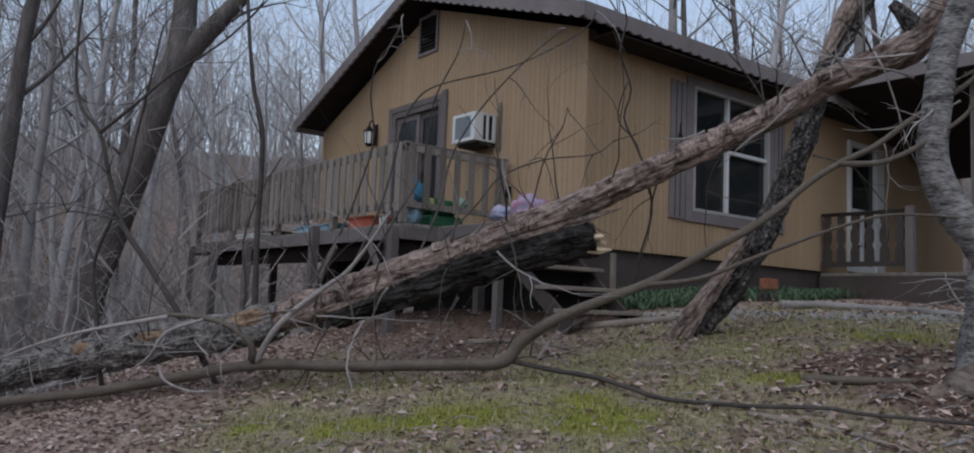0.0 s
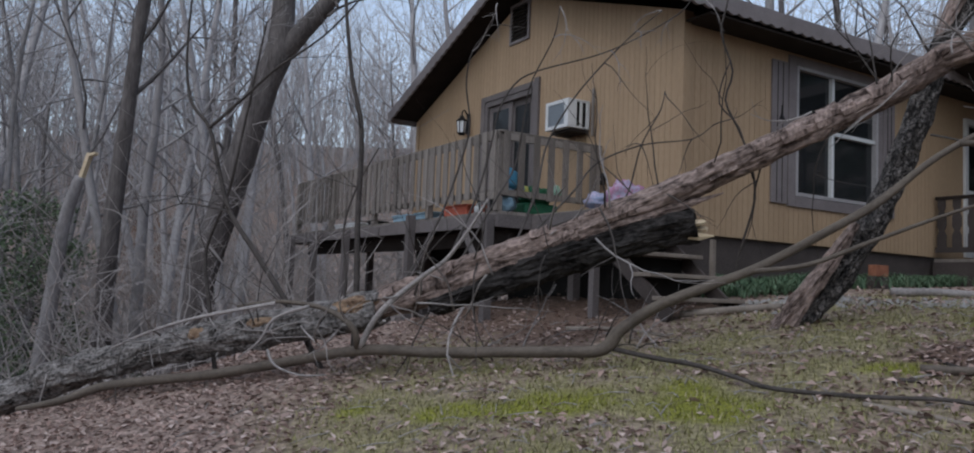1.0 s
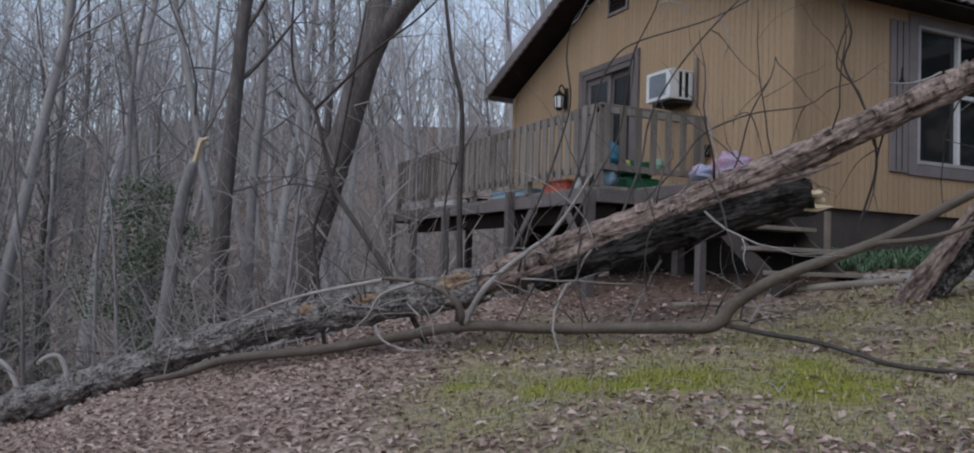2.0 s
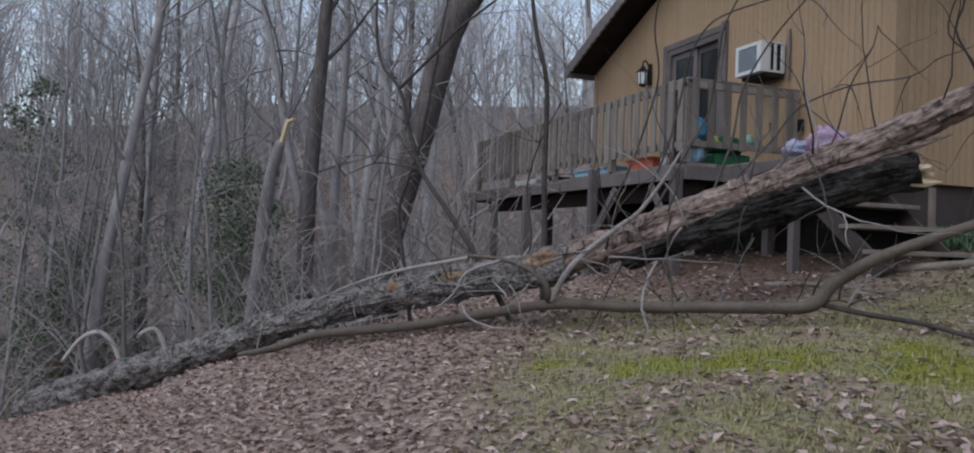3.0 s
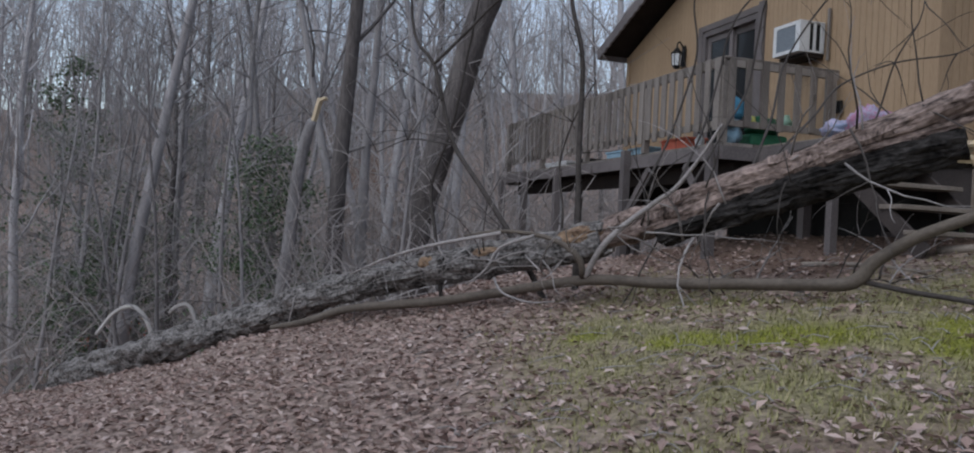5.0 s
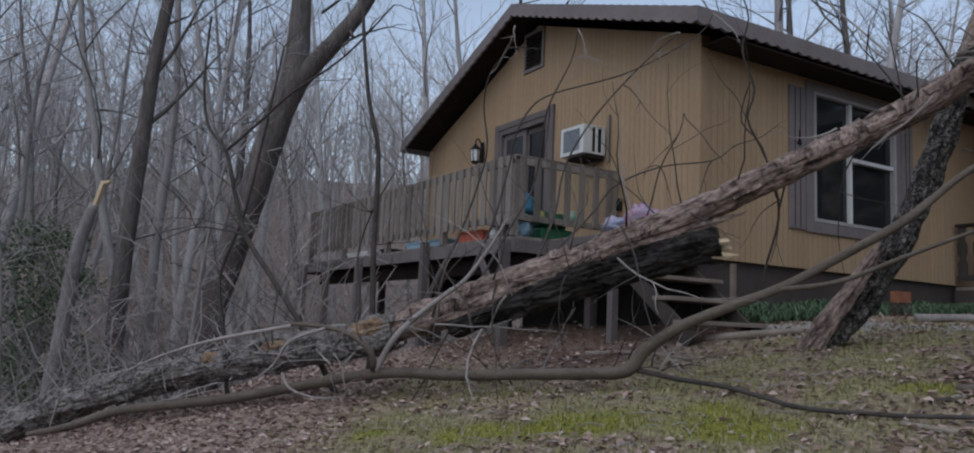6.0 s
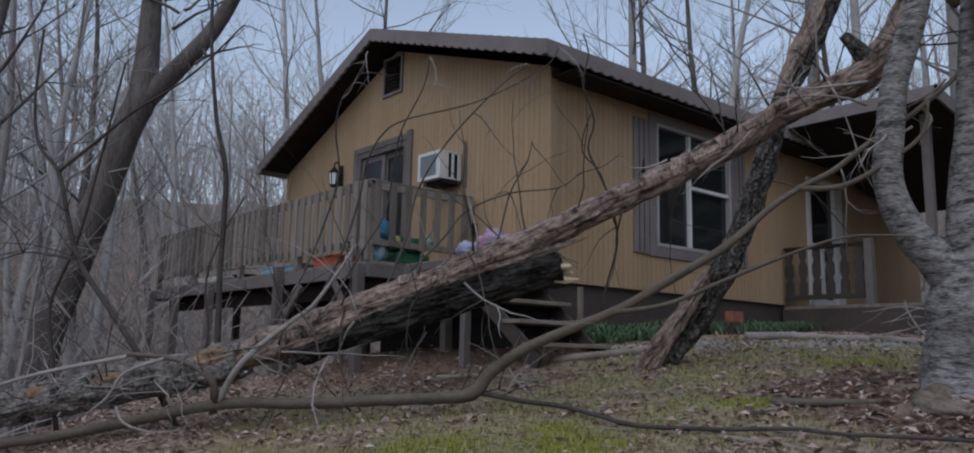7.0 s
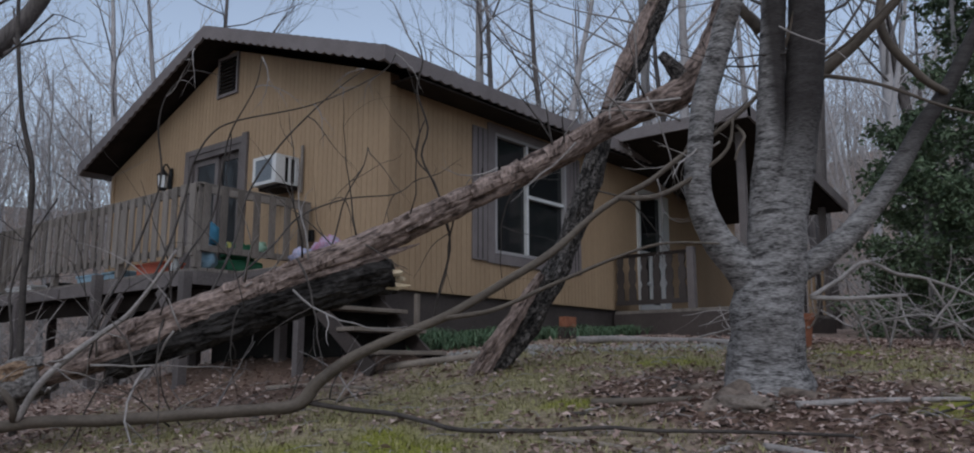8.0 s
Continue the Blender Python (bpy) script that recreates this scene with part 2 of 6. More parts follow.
def moss_at(x, y):
    """How mossy the bank is, 0 to 1."""
    w = 0
    for cx, cy, r in ((1.15, -4.6, 0.45), (1.95, -4.2, 0.65), (2.2, -3.9, 0.6), (2.4, -3.5, 0.75), (3.2, -3.05, 0.9), (2.9, -2.75, 0.6), (3.7, -1.45, 0.5), (6.25, -0.6, 0.6), (4.9, 2.3, 0.8), (3.6, 0.5, 0.8)):
        w = max(w, 1 - smooth(0.0, r, math.hypot(x - cx, y - cy)))
    return smooth(0.42, 0.80, w + 0.45 * noise.noise(Vector((x * 2.4, y * 2.4, 8))) + 0.16 * noise.noise(Vector((x * 7, y * 7, 2)))) * smooth(0.0, 0.15, w)


def grass_at(x, y):
    """How grassy the bank is, 0 to 1."""
    edge = x + 0.45 * y + 1.9 + 0.9 * noise.noise(Vector((x * 0.8, y * 0.8, 1)))
    w = smooth(-1.4, 0.9, edge) * smooth(-5.6, -4.2, y + 0.25 * x) * (1 - smooth(3.0, 4.2, y))
    w *= 1 - 0.85 * smooth(-2.9, -2.2, y) * (1 - smooth(0.8, 1.9, x))
    return w * (1 - dirt_at(x, y)) * (0.5 + 0.5 * smooth(-0.25, 0.25, noise.noise(Vector((x * 1.7, y * 1.7, 5)))))


def dirt_at(x, y):
    """Bare earth and litter under the big tree and in front of it."""
    d = math.hypot((x - 5.0) / 1.5, (y + 0.75) / 1.0)
    e = smooth(4.2, 5.4, x - 0.35 * (y + 3)) * (1 - smooth(-1.2, 0.2, y))
    # bare soil below the deck, its dark tone partly painted for shade there
    under = smooth(-3.1, -1.9, y + 0.3 * noise.noise(Vector((x * 2, y * 2, 6)))) * (1 - smooth(0.6, 1.4, x)) * (1 - smooth(0.0, 0.4, y))
    return max(1 - smooth(0.7, 1.25, d + 0.3 * noise.noise(Vector((x * 2, y * 2, 4)))), 0.8 * e, 0.95 * under)


# ---- building helpers ----
class Shape:
    """Vertices and faces gathered for one mesh."""

    def __init__(self, keep=True):
        self.v, self.f, self.c, self.keep = [], [], [], keep

    def add(self, v, f, c=None):
        k = len(self.v)
        self.v.extend(v)
        if self.keep:
            self.c.extend(c or v)
        self.f.extend([tuple(i + k for i in q) for q in f])
        return self

    def box(self, x0, y0, z0, x1, y1, z1):
        v = [(x, y, z) for z in (z0, z1) for y in (y0, y1) for x in (x0, x1)]
        return self.add(v, [(0, 2, 3, 1), (4, 5, 7, 6), (0, 1, 5, 4), (2, 6, 7, 3), (0, 4, 6, 2), (1, 3, 7, 5)])

    def prism(self, poly, axis, a, b):
        """A flat outline pushed from a to b along x, y or z."""
        n = len(poly)
        put = {"x": lambda p, c: (c, p[0], p[1]), "y": lambda p, c: (p[0], c, p[1]), "z": lambda p, c: (p[0], p[1], c)}[axis]
        v = [put(p, a) for p in poly] + [put(p, b) for p in poly]
        return self.add(v, [tuple(range(n - 1, -1, -1)), tuple(range(n, 2 * n))] + [(i, (i + 1) % n, n + (i + 1) % n, n + i) for i in range(n)])

    def bar(self, p, q, w, h):
        """A straight squared timber from p to q."""
        p, q = Vector(p), Vector(q)
        d = (q - p).normalized()
        s = d.cross(Vector((0, 0, 1)))
        s = s.normalized() if s.length > 0.05 else Vector((1, 0, 0))
        u = s.cross(d).normalized()
        v = [tuple(c + s * a * w / 2 + u * b * h / 2) for c in (p, q) for a, b in ((-1, -1), (1, -1), (1, 1), (-1, 1))]
        return self.add(v, [(0, 1, 2, 3), (7, 6, 5, 4), (0, 4, 5, 1), (1, 5, 6, 2), (2, 6, 7, 3), (3, 7, 4, 0)])

    def tube(self, pts, radii, n=8, rough=0.0, ridges=0.0, seed=0.0, cap=True, step=0.0):
        """A limb through the points, tapered, with uneven skin."""
        pts, radii = spline(pts, radii, step) if step else ([Vector(p) for p in pts], list(radii))
        m = len(pts)
        side = None
        v, f, c, run = [], [], [], seed * 3.7
        for i, p in enumerate(pts):
            if i:
                run += (p - pts[i - 1]).length
            d = (pts[min(i + 1, m - 1)] - pts[max(i - 1, 0)]).normalized()
            if side is None:
                side = d.cross(Vector((0.3, 0.2, 1)))
                if side.length < 0.05:
                    side = d.cross(Vector((1, 0, 0)))
            side = (side - d * side.dot(d)).normalized()
            up = d.cross(side)
            for k in range(n):
                a = 2 * math.pi * k / n
                w = side * math.cos(a) + up * math.sin(a)
                r = radii[i]
                if rough:
                    r *= 1 + rough * (0.6 * noise.noise(p * 2.2 + w * 1.1 + Vector((seed, 0, 0))) + 0.4 * noise.noise(p * 6.5 + w * 2.3 + Vector((seed, 0, 0))))
                if ridges:
                    r *= 1 + ridges * (noise.noise(Vector((math.cos(a) * 5, math.sin(a) * 5, i * 0.16 + seed))) + 0.5 * noise.noise(Vector((math.cos(a) * 12, math.sin(a) * 12, i * 0.4 + seed))))
                v.append(tuple(p + w * r))
                c.append((math.cos(a) * radii[i], math.sin(a) * radii[i], run))
        for i in range(m - 1):
            for k in range(n):
                f.append((i * n + k, i * n + (k + 1) % n, (i + 1) * n + (k + 1) % n, (i + 1) * n + k))
        if cap:
            f.append(tuple(range(n - 1, -1, -1)))
            f.append(tuple((m - 1) * n + k for k in range(n)))
        return self.add(v, f, c)

    def mesh(self, name):
        me = bpy.data.meshes.new(name)
        me.from_pydata([tuple(p) for p in self.v], [], self.f)
        if self.keep:
            me.attributes.new("grain", "FLOAT_VECTOR", "POINT").data.foreach_set("vector", np.array([tuple(q) for q in self.c], dtype=np.float32).ravel())
        me.update()
        return me


def spline(pts, radii, step):
    """Catmull-Rom points about step metres apart."""
    p = [Vector(q) for q in pts]
    out, rad = [], []
    for i in range(len(p) - 1):
        a, b, c, d = p[max(i - 1, 0)], p[i], p[i + 1], p[min(i + 2, len(p) - 1)]
        k = max(1, round((c - b).length / step))
        for j in range(k):
            t = j / k
            out.append(0.5 * (2 * b + (c - a) * t + (2 * a - 5 * b + 4 * c - d) * t * t + (3 * b - a - 3 * c + d) * t ** 3))
            rad.append(radii[i] + (radii[i + 1] - radii[i]) * t)
    out.append(p[-1])
    rad.append(radii[-1])
    return out, rad


def thing(name, at, label, category, group="", kind=""):
    ob = new(name)
    ob.location = at
    ob.empty_display_size = 0.1
    return tagged(ob, label, category, group, kind)


def part(name, shape, mat, parent, label="", soft=False, bevel=0.0):
    """One mesh, under its thing or part; its points are given in the world."""
    me = shape.mesh(name) if isinstance(shape, Shape) else shape
    if not me.materials:
        me.materials.append(mat)
    if soft:
        me.polygons.foreach_set("use_smooth", [True] * len(me.polygons))
    ob = new(name, me)
    if parent is not None:
        ob.parent = parent
        chain = Matrix.Translation(parent.location) if parent.parent is None else Matrix.Identity(4)
        ob.matrix_parent_inverse = chain.inverted()
    if bevel:
        mod = ob.modifiers.new("bevel", "BEVEL")
        mod.width, mod.segments, mod.limit_method = bevel, 2, "ANGLE"
    if label:
        ob["label"] = label
    return ob


def box(*c):
    return Shape().box(*c)


# ---- ground ----
def spread(a, b, near, reach):
    """Coordinates that are close together from a to b and wider further out."""
    mid = list(np.arange(a, b + 1e-6, near))
    out, s, v = [], near, b
    while v < reach:
        s *= 1.22
        v += s
        out.append(v)
    low, s, v = [], near, a
    while v > -reach:
        s *= 1.22
        v -= s
        low.append(v)
    return low[::-1] + mid + out


def build_ground():
    xs, ys = spread(-7, 8.5, 0.12, 400), spread(-8, 4, 0.12, 400)
    v = [(x, y, ground_z(x, y)) for y in ys for x in xs]
    w = len(xs)
    f = [(j * w + i, j * w + i + 1, (j + 1) * w + i + 1, (j + 1) * w + i) for j in range(len(ys) - 1) for i in range(w - 1)]
    me = bpy.data.meshes.new("ground")
    me.from_pydata(v, [], f)
    for key, fn in (("moss", moss_at), ("grass", grass_at), ("dirt", dirt_at)):
        me.attributes.new(key, "FLOAT", "POINT").data.foreach_set("value", [fn(p[0], p[1]) for p in v])
    me.polygons.foreach_set("use_smooth", [True] * len(f))
    m = bpy.data.materials.new("forest_floor")
    m.use_nodes = True
    n, l = m.node_tree.nodes, m.node_tree.links
    b = n["Principled BSDF"]
    b.inputs["Roughness"].default_value = 0.95
    b.inputs["Specular IOR Level"].default_value = 0.15
    co = n.new("ShaderNodeTexCoord")

    def noisy(scale, lo, hi):
        t = n.new("ShaderNodeTexNoise")
        t.inputs["Scale"].default_value, t.inputs["Detail"].default_value = scale, 6
        l.new(co.outputs["Object"], t.inputs["Vector"])
        r = n.new("ShaderNodeValToRGB")
        r.color_ramp.elements[0].position, r.color_ramp.elements[1].position = 0.35, 0.65
        r.color_ramp.elements[0].color, r.color_ramp.elements[1].color = (*lo, 1), (*hi, 1)
        l.new(t.outputs[0], r.inputs[0])
        return r.outputs[0], t.outputs[0]

    cur, height = noisy(14, (0.15, 0.108, 0.088), (0.41, 0.31, 0.265))
    for key, scale, lo, hi in (("grass", 22, (0.14, 0.12, 0.07), (0.34, 0.295, 0.17)), ("dirt", 18, (0.075, 0.050, 0.038), (0.19, 0.125, 0.095)), ("moss", 26, (0.12, 0.125, 0.03), (0.27, 0.265, 0.05))):
        at = n.new("ShaderNodeAttribute")
        at.attribute_name = key
        mx = n.new("ShaderNodeMix")
        mx.data_type = "RGBA"
        l.new(at.outputs["Fac"], mx.inputs[0])
        l.new(cur, mx.inputs[6])
        l.new(noisy(scale, lo, hi)[0], mx.inputs[7])
        cur = mx.outputs[2]
    l.new(cur, b.inputs["Base Color"])
    bp = n.new("ShaderNodeBump")
    bp.inputs["Strength"].default_value, bp.inputs["Distance"].default_value = 0.8, 0.04
    l.new(noisy(35, (0, 0, 0), (1, 1, 1))[1], bp.inputs["Height"])
    l.new(bp.outputs[0], b.inputs["Normal"])
    me.materials.append(m)
    tagged(new("ground", me), "leaf-strewn earth bank with moss patches below the house", "ground", kind="structure")


build_ground()


# ---- house ----
FLOOR, LOW, RIDGE_X, RIDGE_Z = 3.28, 3.09, -3.66, 7.36
EAVE_R, EAVE_L = (0.44, 5.98), (-7.66, 5.76)
BACK = 11.0
house = thing("house", (-3.7, 5.0, 2.3), "single-storey tan wood-sided house with brown trim", "house")


def roof_z(x):
    """Height of the roof's upper side."""
    if x > RIDGE_X:
        return RIDGE_Z + (EAVE_R[1] - RIDGE_Z) * (x - RIDGE_X) / (EAVE_R[0] - RIDGE_X)
    return RIDGE_Z + (EAVE_L[1] - RIDGE_Z) * (x - RIDGE_X) / (EAVE_L[0] - RIDGE_X)


def wall_top(x):
    return roof_z(x) - 0.24


DOOR = (-4.72, -3.22, FLOOR, 5.52)
VENT = (-3.98, -3.50, 6.42, 7.0)
WIN = (2.12, 3.98, 3.74, 5.55)
PORCH_Y = 5.45

gable = part("wall_gable", Shape().prism([(-7.38, LOW), (DOOR[0], LOW), (DOOR[0], wall_top(DOOR[0])), (-7.38, wall_top(-7.38))], "y", 0.022, 0.16)
             .prism([(DOOR[0], DOOR[3]), (DOOR[1], DOOR[3]), (DOOR[1], wall_top(DOOR[1])), (RIDGE_X, wall_top(RIDGE_X)), (DOOR[0], wall_top(DOOR[0]))], "y", 0.022, 0.16)
             .prism([(DOOR[0], LOW), (DOOR[1], LOW), (DOOR[1], FLOOR), (DOOR[0], FLOOR)], "y", 0.022, 0.16)
             .prism([(DOOR[1], LOW), (-0.001, LOW), (-0.001, wall_top(0)), (DOOR[1], wall_top(DOOR[1]))], "y", 0.022, 0.16), SIDING, house)
side = part("wall_side", Shape().box(-0.16, 0.16, LOW, -0.022, WIN[0], 5.86).box(-0.16, WIN[1], LOW, -0.022, PORCH_Y, 5.86)
            .box(-0.16, WIN[0], LOW, -0.022, WIN[1], WIN[2]).box(-0.16, WIN[0], WIN[3], -0.022, WIN[1], 5.86), SIDING, house)
part("wall_porch", Shape().box(-0.16, PORCH_Y, LOW, -0.022, 6.38, 5.9).box(-0.16, 7.72, LOW, -0.022, BACK, 5.9).box(-0.16, 6.38, 5.44, -0.022, 7.72, 5.9).box(-0.16, 6.38, LOW, -0.022, 7.72, LOW + 0.05), SIDING, house)
part("wall_far", Shape().box(-7.38, BACK - 0.15, LOW, -0.16, BACK, 5.8).box(-7.38, 0.16, LOW, -7.24, BACK - 0.15, wall_top(-7.3) - 0.02), SIDING, house)
part("floor_slab", box(-7.3, 0.16, FLOOR - 0.2, -0.16, BACK - 0.15, FLOOR - 0.05), DARK, house)
part("ceiling", box(-7.3, 0.17, 5.6, -0.17, BACK - 0.16, 5.66), CURTAIN, house)
for c in ((-0.75, 0.05, 1.0, -0.06, 0.25), (-0.26, 0.25, 1.0, -0.06, BACK), (-7.3, 0.25, 2.45, -7.1, BACK - 0.2), (-7.3, BACK - 0.2, 2.45, -0.26, BACK), (-3.95, 0.25, 0.5, -3.75, BACK - 0.2)):
    part("foundation", box(*c, LOW - 0.002), BLOCK, house)
# black sheet added for the unlit crawl space; skirt blackened to match
part("crawl_shade_sheet", box(-3.9, 0.06, 1.0, -0.75, 0.12, 2.657), DARK, house, "black sheet standing in for shade in the crawl space")
part("skirt", box(-7.3, 0.05, 2.66, -0.75, 0.25, LOW - 0.002), DARK, house, "skirt board under the floor, blackened for the shade there")
for x, y in ((-7.2, 0.15), (-4.6, 0.15), (-7.2, 5.5), (-7.2, BACK - 0.1)):
    part("pier", box(x - 0.1, y - 0.1, ground_z(x, y) - 0.3, x + 0.1, y + 0.1, 2.448 if y > 1 else 2.657), BLOCK, house)
def scallop_faces(m):
    """Faces of a board given as m + 1 sections of four points."""
    f = [(0, 2, 3, 1), (4 * m, 4 * m + 1, 4 * m + 3, 4 * m + 2)]
    for j in range(m):
        a, b = 4 * j, 4 * j + 4
        f += [(a, a + 1, b + 1, b), (a + 2, b + 2, b + 3, a + 3), (a, b, b + 2, a + 2), (a + 1, a + 3, b + 3, b + 1)]
    return f


# roof slab in two slopes, with the overhang on the gable
T = 0.05
for x0, z0, x1, z1 in ((EAVE_L[0], EAVE_L[1], RIDGE_X, RIDGE_Z), (RIDGE_X, RIDGE_Z, EAVE_R[0], EAVE_R[1])):
    roof = part("roof", Shape().prism([(x0, z0 - T), (x1, z1 - T), (x1, z1), (x0, z0)], "y", -0.50, BACK + 0.4), SHINGLE, house)
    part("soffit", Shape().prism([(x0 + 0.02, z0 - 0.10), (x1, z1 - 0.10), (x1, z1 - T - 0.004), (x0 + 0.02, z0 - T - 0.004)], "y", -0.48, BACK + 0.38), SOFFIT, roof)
    # courses of shingles
    n = 24
    for i in range(n):
        a, b = i / n, (i + 1) / n
        xa, xb = x0 + (x1 - x0) * a, x0 + (x1 - x0) * b
        za, zb = z0 + (z1 - z0) * a, z0 + (z1 - z0) * b
        lo = 0.014 if x1 == RIDGE_X else 0.004
        hi = 0.004 if x1 == RIDGE_X else 0.014
        part("shingle_course", Shape().prism([(xa, za + 0.001), (xb, zb + 0.001), (xb, zb + hi), (xa, za + lo)], "y", -0.52, BACK + 0.42), SHINGLE, roof)
    # rake board with a scalloped lower edge
    L = math.hypot(x1 - x0, z1 - z0)
    sh = Shape()
    m2 = 6 * round(L / 0.2)
    v = []
    for j in range(m2 + 1):
        x, z = x0 + (x1 - x0) * j / m2, z0 + (z1 - z0) * j / m2
        low = z - 0.18 - 0.034 * abs(math.sin(math.pi * j / 6))
        v += [(x, -0.545, low), (x, -0.545, z), (x, -0.505, low), (x, -0.505, z)]
    sh.add(v, scallop_faces(m2))
    part("rake_board", sh, BROWN, roof, "brown rake board with scalloped edge")
# eave fascia along the side, scalloped too
m2 = 6 * 60
sh = Shape()
v = []
for j in range(m2 + 1):
    y, low = -0.545 + (BACK + 0.9) * j / m2, EAVE_R[1] - 0.18 - 0.034 * abs(math.sin(math.pi * j / 6))
    v += [(EAVE_R[0] + 0.035, y, low), (EAVE_R[0] + 0.035, y, EAVE_R[1]), (EAVE_R[0] - 0.005, y, low), (EAVE_R[0] - 0.005, y, EAVE_R[1])]
sh.add(v, scallop_faces(m2))
part("eave_board", sh, BROWN, house, "brown eave board with scalloped edge")
part("eave_board", box(EAVE_L[0] - 0.035, -0.545, EAVE_L[1] - 0.2, EAVE_L[0] + 0.005, BACK + 0.4, EAVE_L[1]), BROWN, house)
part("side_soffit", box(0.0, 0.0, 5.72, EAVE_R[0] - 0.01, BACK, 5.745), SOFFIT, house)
# corner boards
part("corner_board", Shape().box(-0.10, -0.028, LOW - 0.01, 0.028, -0.002, wall_top(0) - 0.02).box(0.002, -0.002, LOW - 0.01, 0.028, 0.10, 5.72), SIDING, house, bevel=0.004)
part("corner_board", box(-7.41, -0.028, LOW - 0.01, -7.30, -0.002, wall_top(-7.4) - 0.02), SIDING, house, bevel=0.004)

# gable vent: frame and louvres
vent = part("gable_vent", Shape().box(VENT[0] - 0.05, -0.03, VENT[2] - 0.05, VENT[0], 0.02, VENT[3] + 0.05).box(VENT[1], -0.03, VENT[2] - 0.05, VENT[1] + 0.05, 0.02, VENT[3] + 0.05)
            .box(VENT[0], -0.03, VENT[3], VENT[1], 0.02, VENT[3] + 0.05).box(VENT[0], -0.03, VENT[2] - 0.05, VENT[1], 0.02, VENT[2]), BROWN, house, "dark louvred vent high in the gable")
part("vent_backing", box(VENT[0], 0.0, VENT[2], VENT[1], 0.015, VENT[3]), DARK, vent)
for i in range(9):
    z = VENT[2] + 0.03 + i * 0.061
    part("louvre", Shape().prism([(-0.026, z), (-0.002, z + 0.035), (-0.002, z + 0.043), (-0.026, z + 0.008)], "x", VENT[0] + 0.002, VENT[1] - 0.002), SOFFIT, vent)

# patio door in the gable
pdoor = part("patio_door", Shape().box(DOOR[0], -0.03, FLOOR, DOOR[0] + 0.09, 0.12, DOOR[3]).box(DOOR[1] - 0.09, -0.03, FLOOR, DOOR[1], 0.12, DOOR[3])
             .box(DOOR[0] + 0.09, -0.03, DOOR[3] - 0.09, DOOR[1] - 0.09, 0.12, DOOR[3]).box(DOOR[0] + 0.09, 0.0, FLOOR, DOOR[1] - 0.09, 0.12, FLOOR + 0.05), GREYWOOD, house, "double patio door with grey-brown casing")
part("casing", Shape().box(DOOR[1], -0.05, FLOOR, DOOR[1] + 0.13, -0.002, DOOR[3] + 0.14).box(DOOR[0] - 0.12, -0.045, FLOOR, DOOR[0], -0.002, DOOR[3] + 0.1)
     .box(DOOR[0], -0.045, DOOR[3], DOOR[1], -0.002, DOOR[3] + 0.1), GREYWOOD, pdoor, bevel=0.005)
mid = (DOOR[0] + DOOR[1]) / 2
for a, b, yy in ((DOOR[0] + 0.09, mid + 0.03, 0.02), (mid - 0.03, DOOR[1] - 0.09, 0.065)):
    z0, z1 = FLOOR + 0.05, DOOR[3] - 0.09
    part("door_sash", Shape().box(a, yy, z0, a + 0.09, yy + 0.04, z1).box(b - 0.09, yy, z0, b, yy + 0.04, z1).box(a + 0.09, yy, z1 - 0.10, b - 0.09, yy + 0.04, z1)
         .box(a + 0.09, yy, z0, b - 0.09, yy + 0.04, z0 + 0.20), GREYWOOD, pdoor, bevel=0.004)
    part("door_pane", box(a + 0.09, yy + 0.015, z0 + 0.20, b - 0.09, yy + 0.022, z1 - 0.10), GLASS, pdoor)
part("door_blind", box(DOOR[0] + 0.1, 0.15, FLOOR, DOOR[1] - 0.1, 0.158, DOOR[3] - 0.1), GRILLE, pdoor)

# window on the side wall: white frame, two sashes, shutters
win = part("window", Shape().box(-0.12, WIN[0], WIN[2], 0.035, WIN[0] + 0.045, WIN[3]).box(-0.12, WIN[1] - 0.045, WIN[2], 0.035, WIN[1], WIN[3])
           .box(-0.12, WIN[0] + 0.045, WIN[3] - 0.045, 0.035, WIN[1] - 0.045, WIN[3]).box(-0.12, WIN[0] + 0.045, WIN[2], 0.035, WIN[1] - 0.045, WIN[2] + 0.05), WINFRAME, house, "white-framed sliding window with brown casing", bevel=0.004)
ym = 2.93
part("mullion", box(-0.07, ym - 0.025, WIN[2] + 0.05, 0.02, ym + 0.025, WIN[3] - 0.045), WHITE, win, bevel=0.004)
part("sash_rail", box(-0.07, ym + 0.025, 4.68, 0.012, WIN[1] - 0.045, 4.735), WHITE, win, bevel=0.003)
part("window_pane", box(-0.045, WIN[0] + 0.045, WIN[2] + 0.05, -0.038, ym - 0.025, WIN[3] - 0.045), GLASS, win)
part("window_pane", box(-0.045, ym + 0.025, 4.735, -0.038, WIN[1] - 0.045, WIN[3] - 0.045), GLASS, win)
part("window_pane", box(-0.055, ym + 0.025, WIN[2] + 0.05, -0.048, WIN[1] - 0.045, 4.68), GLASS, win)
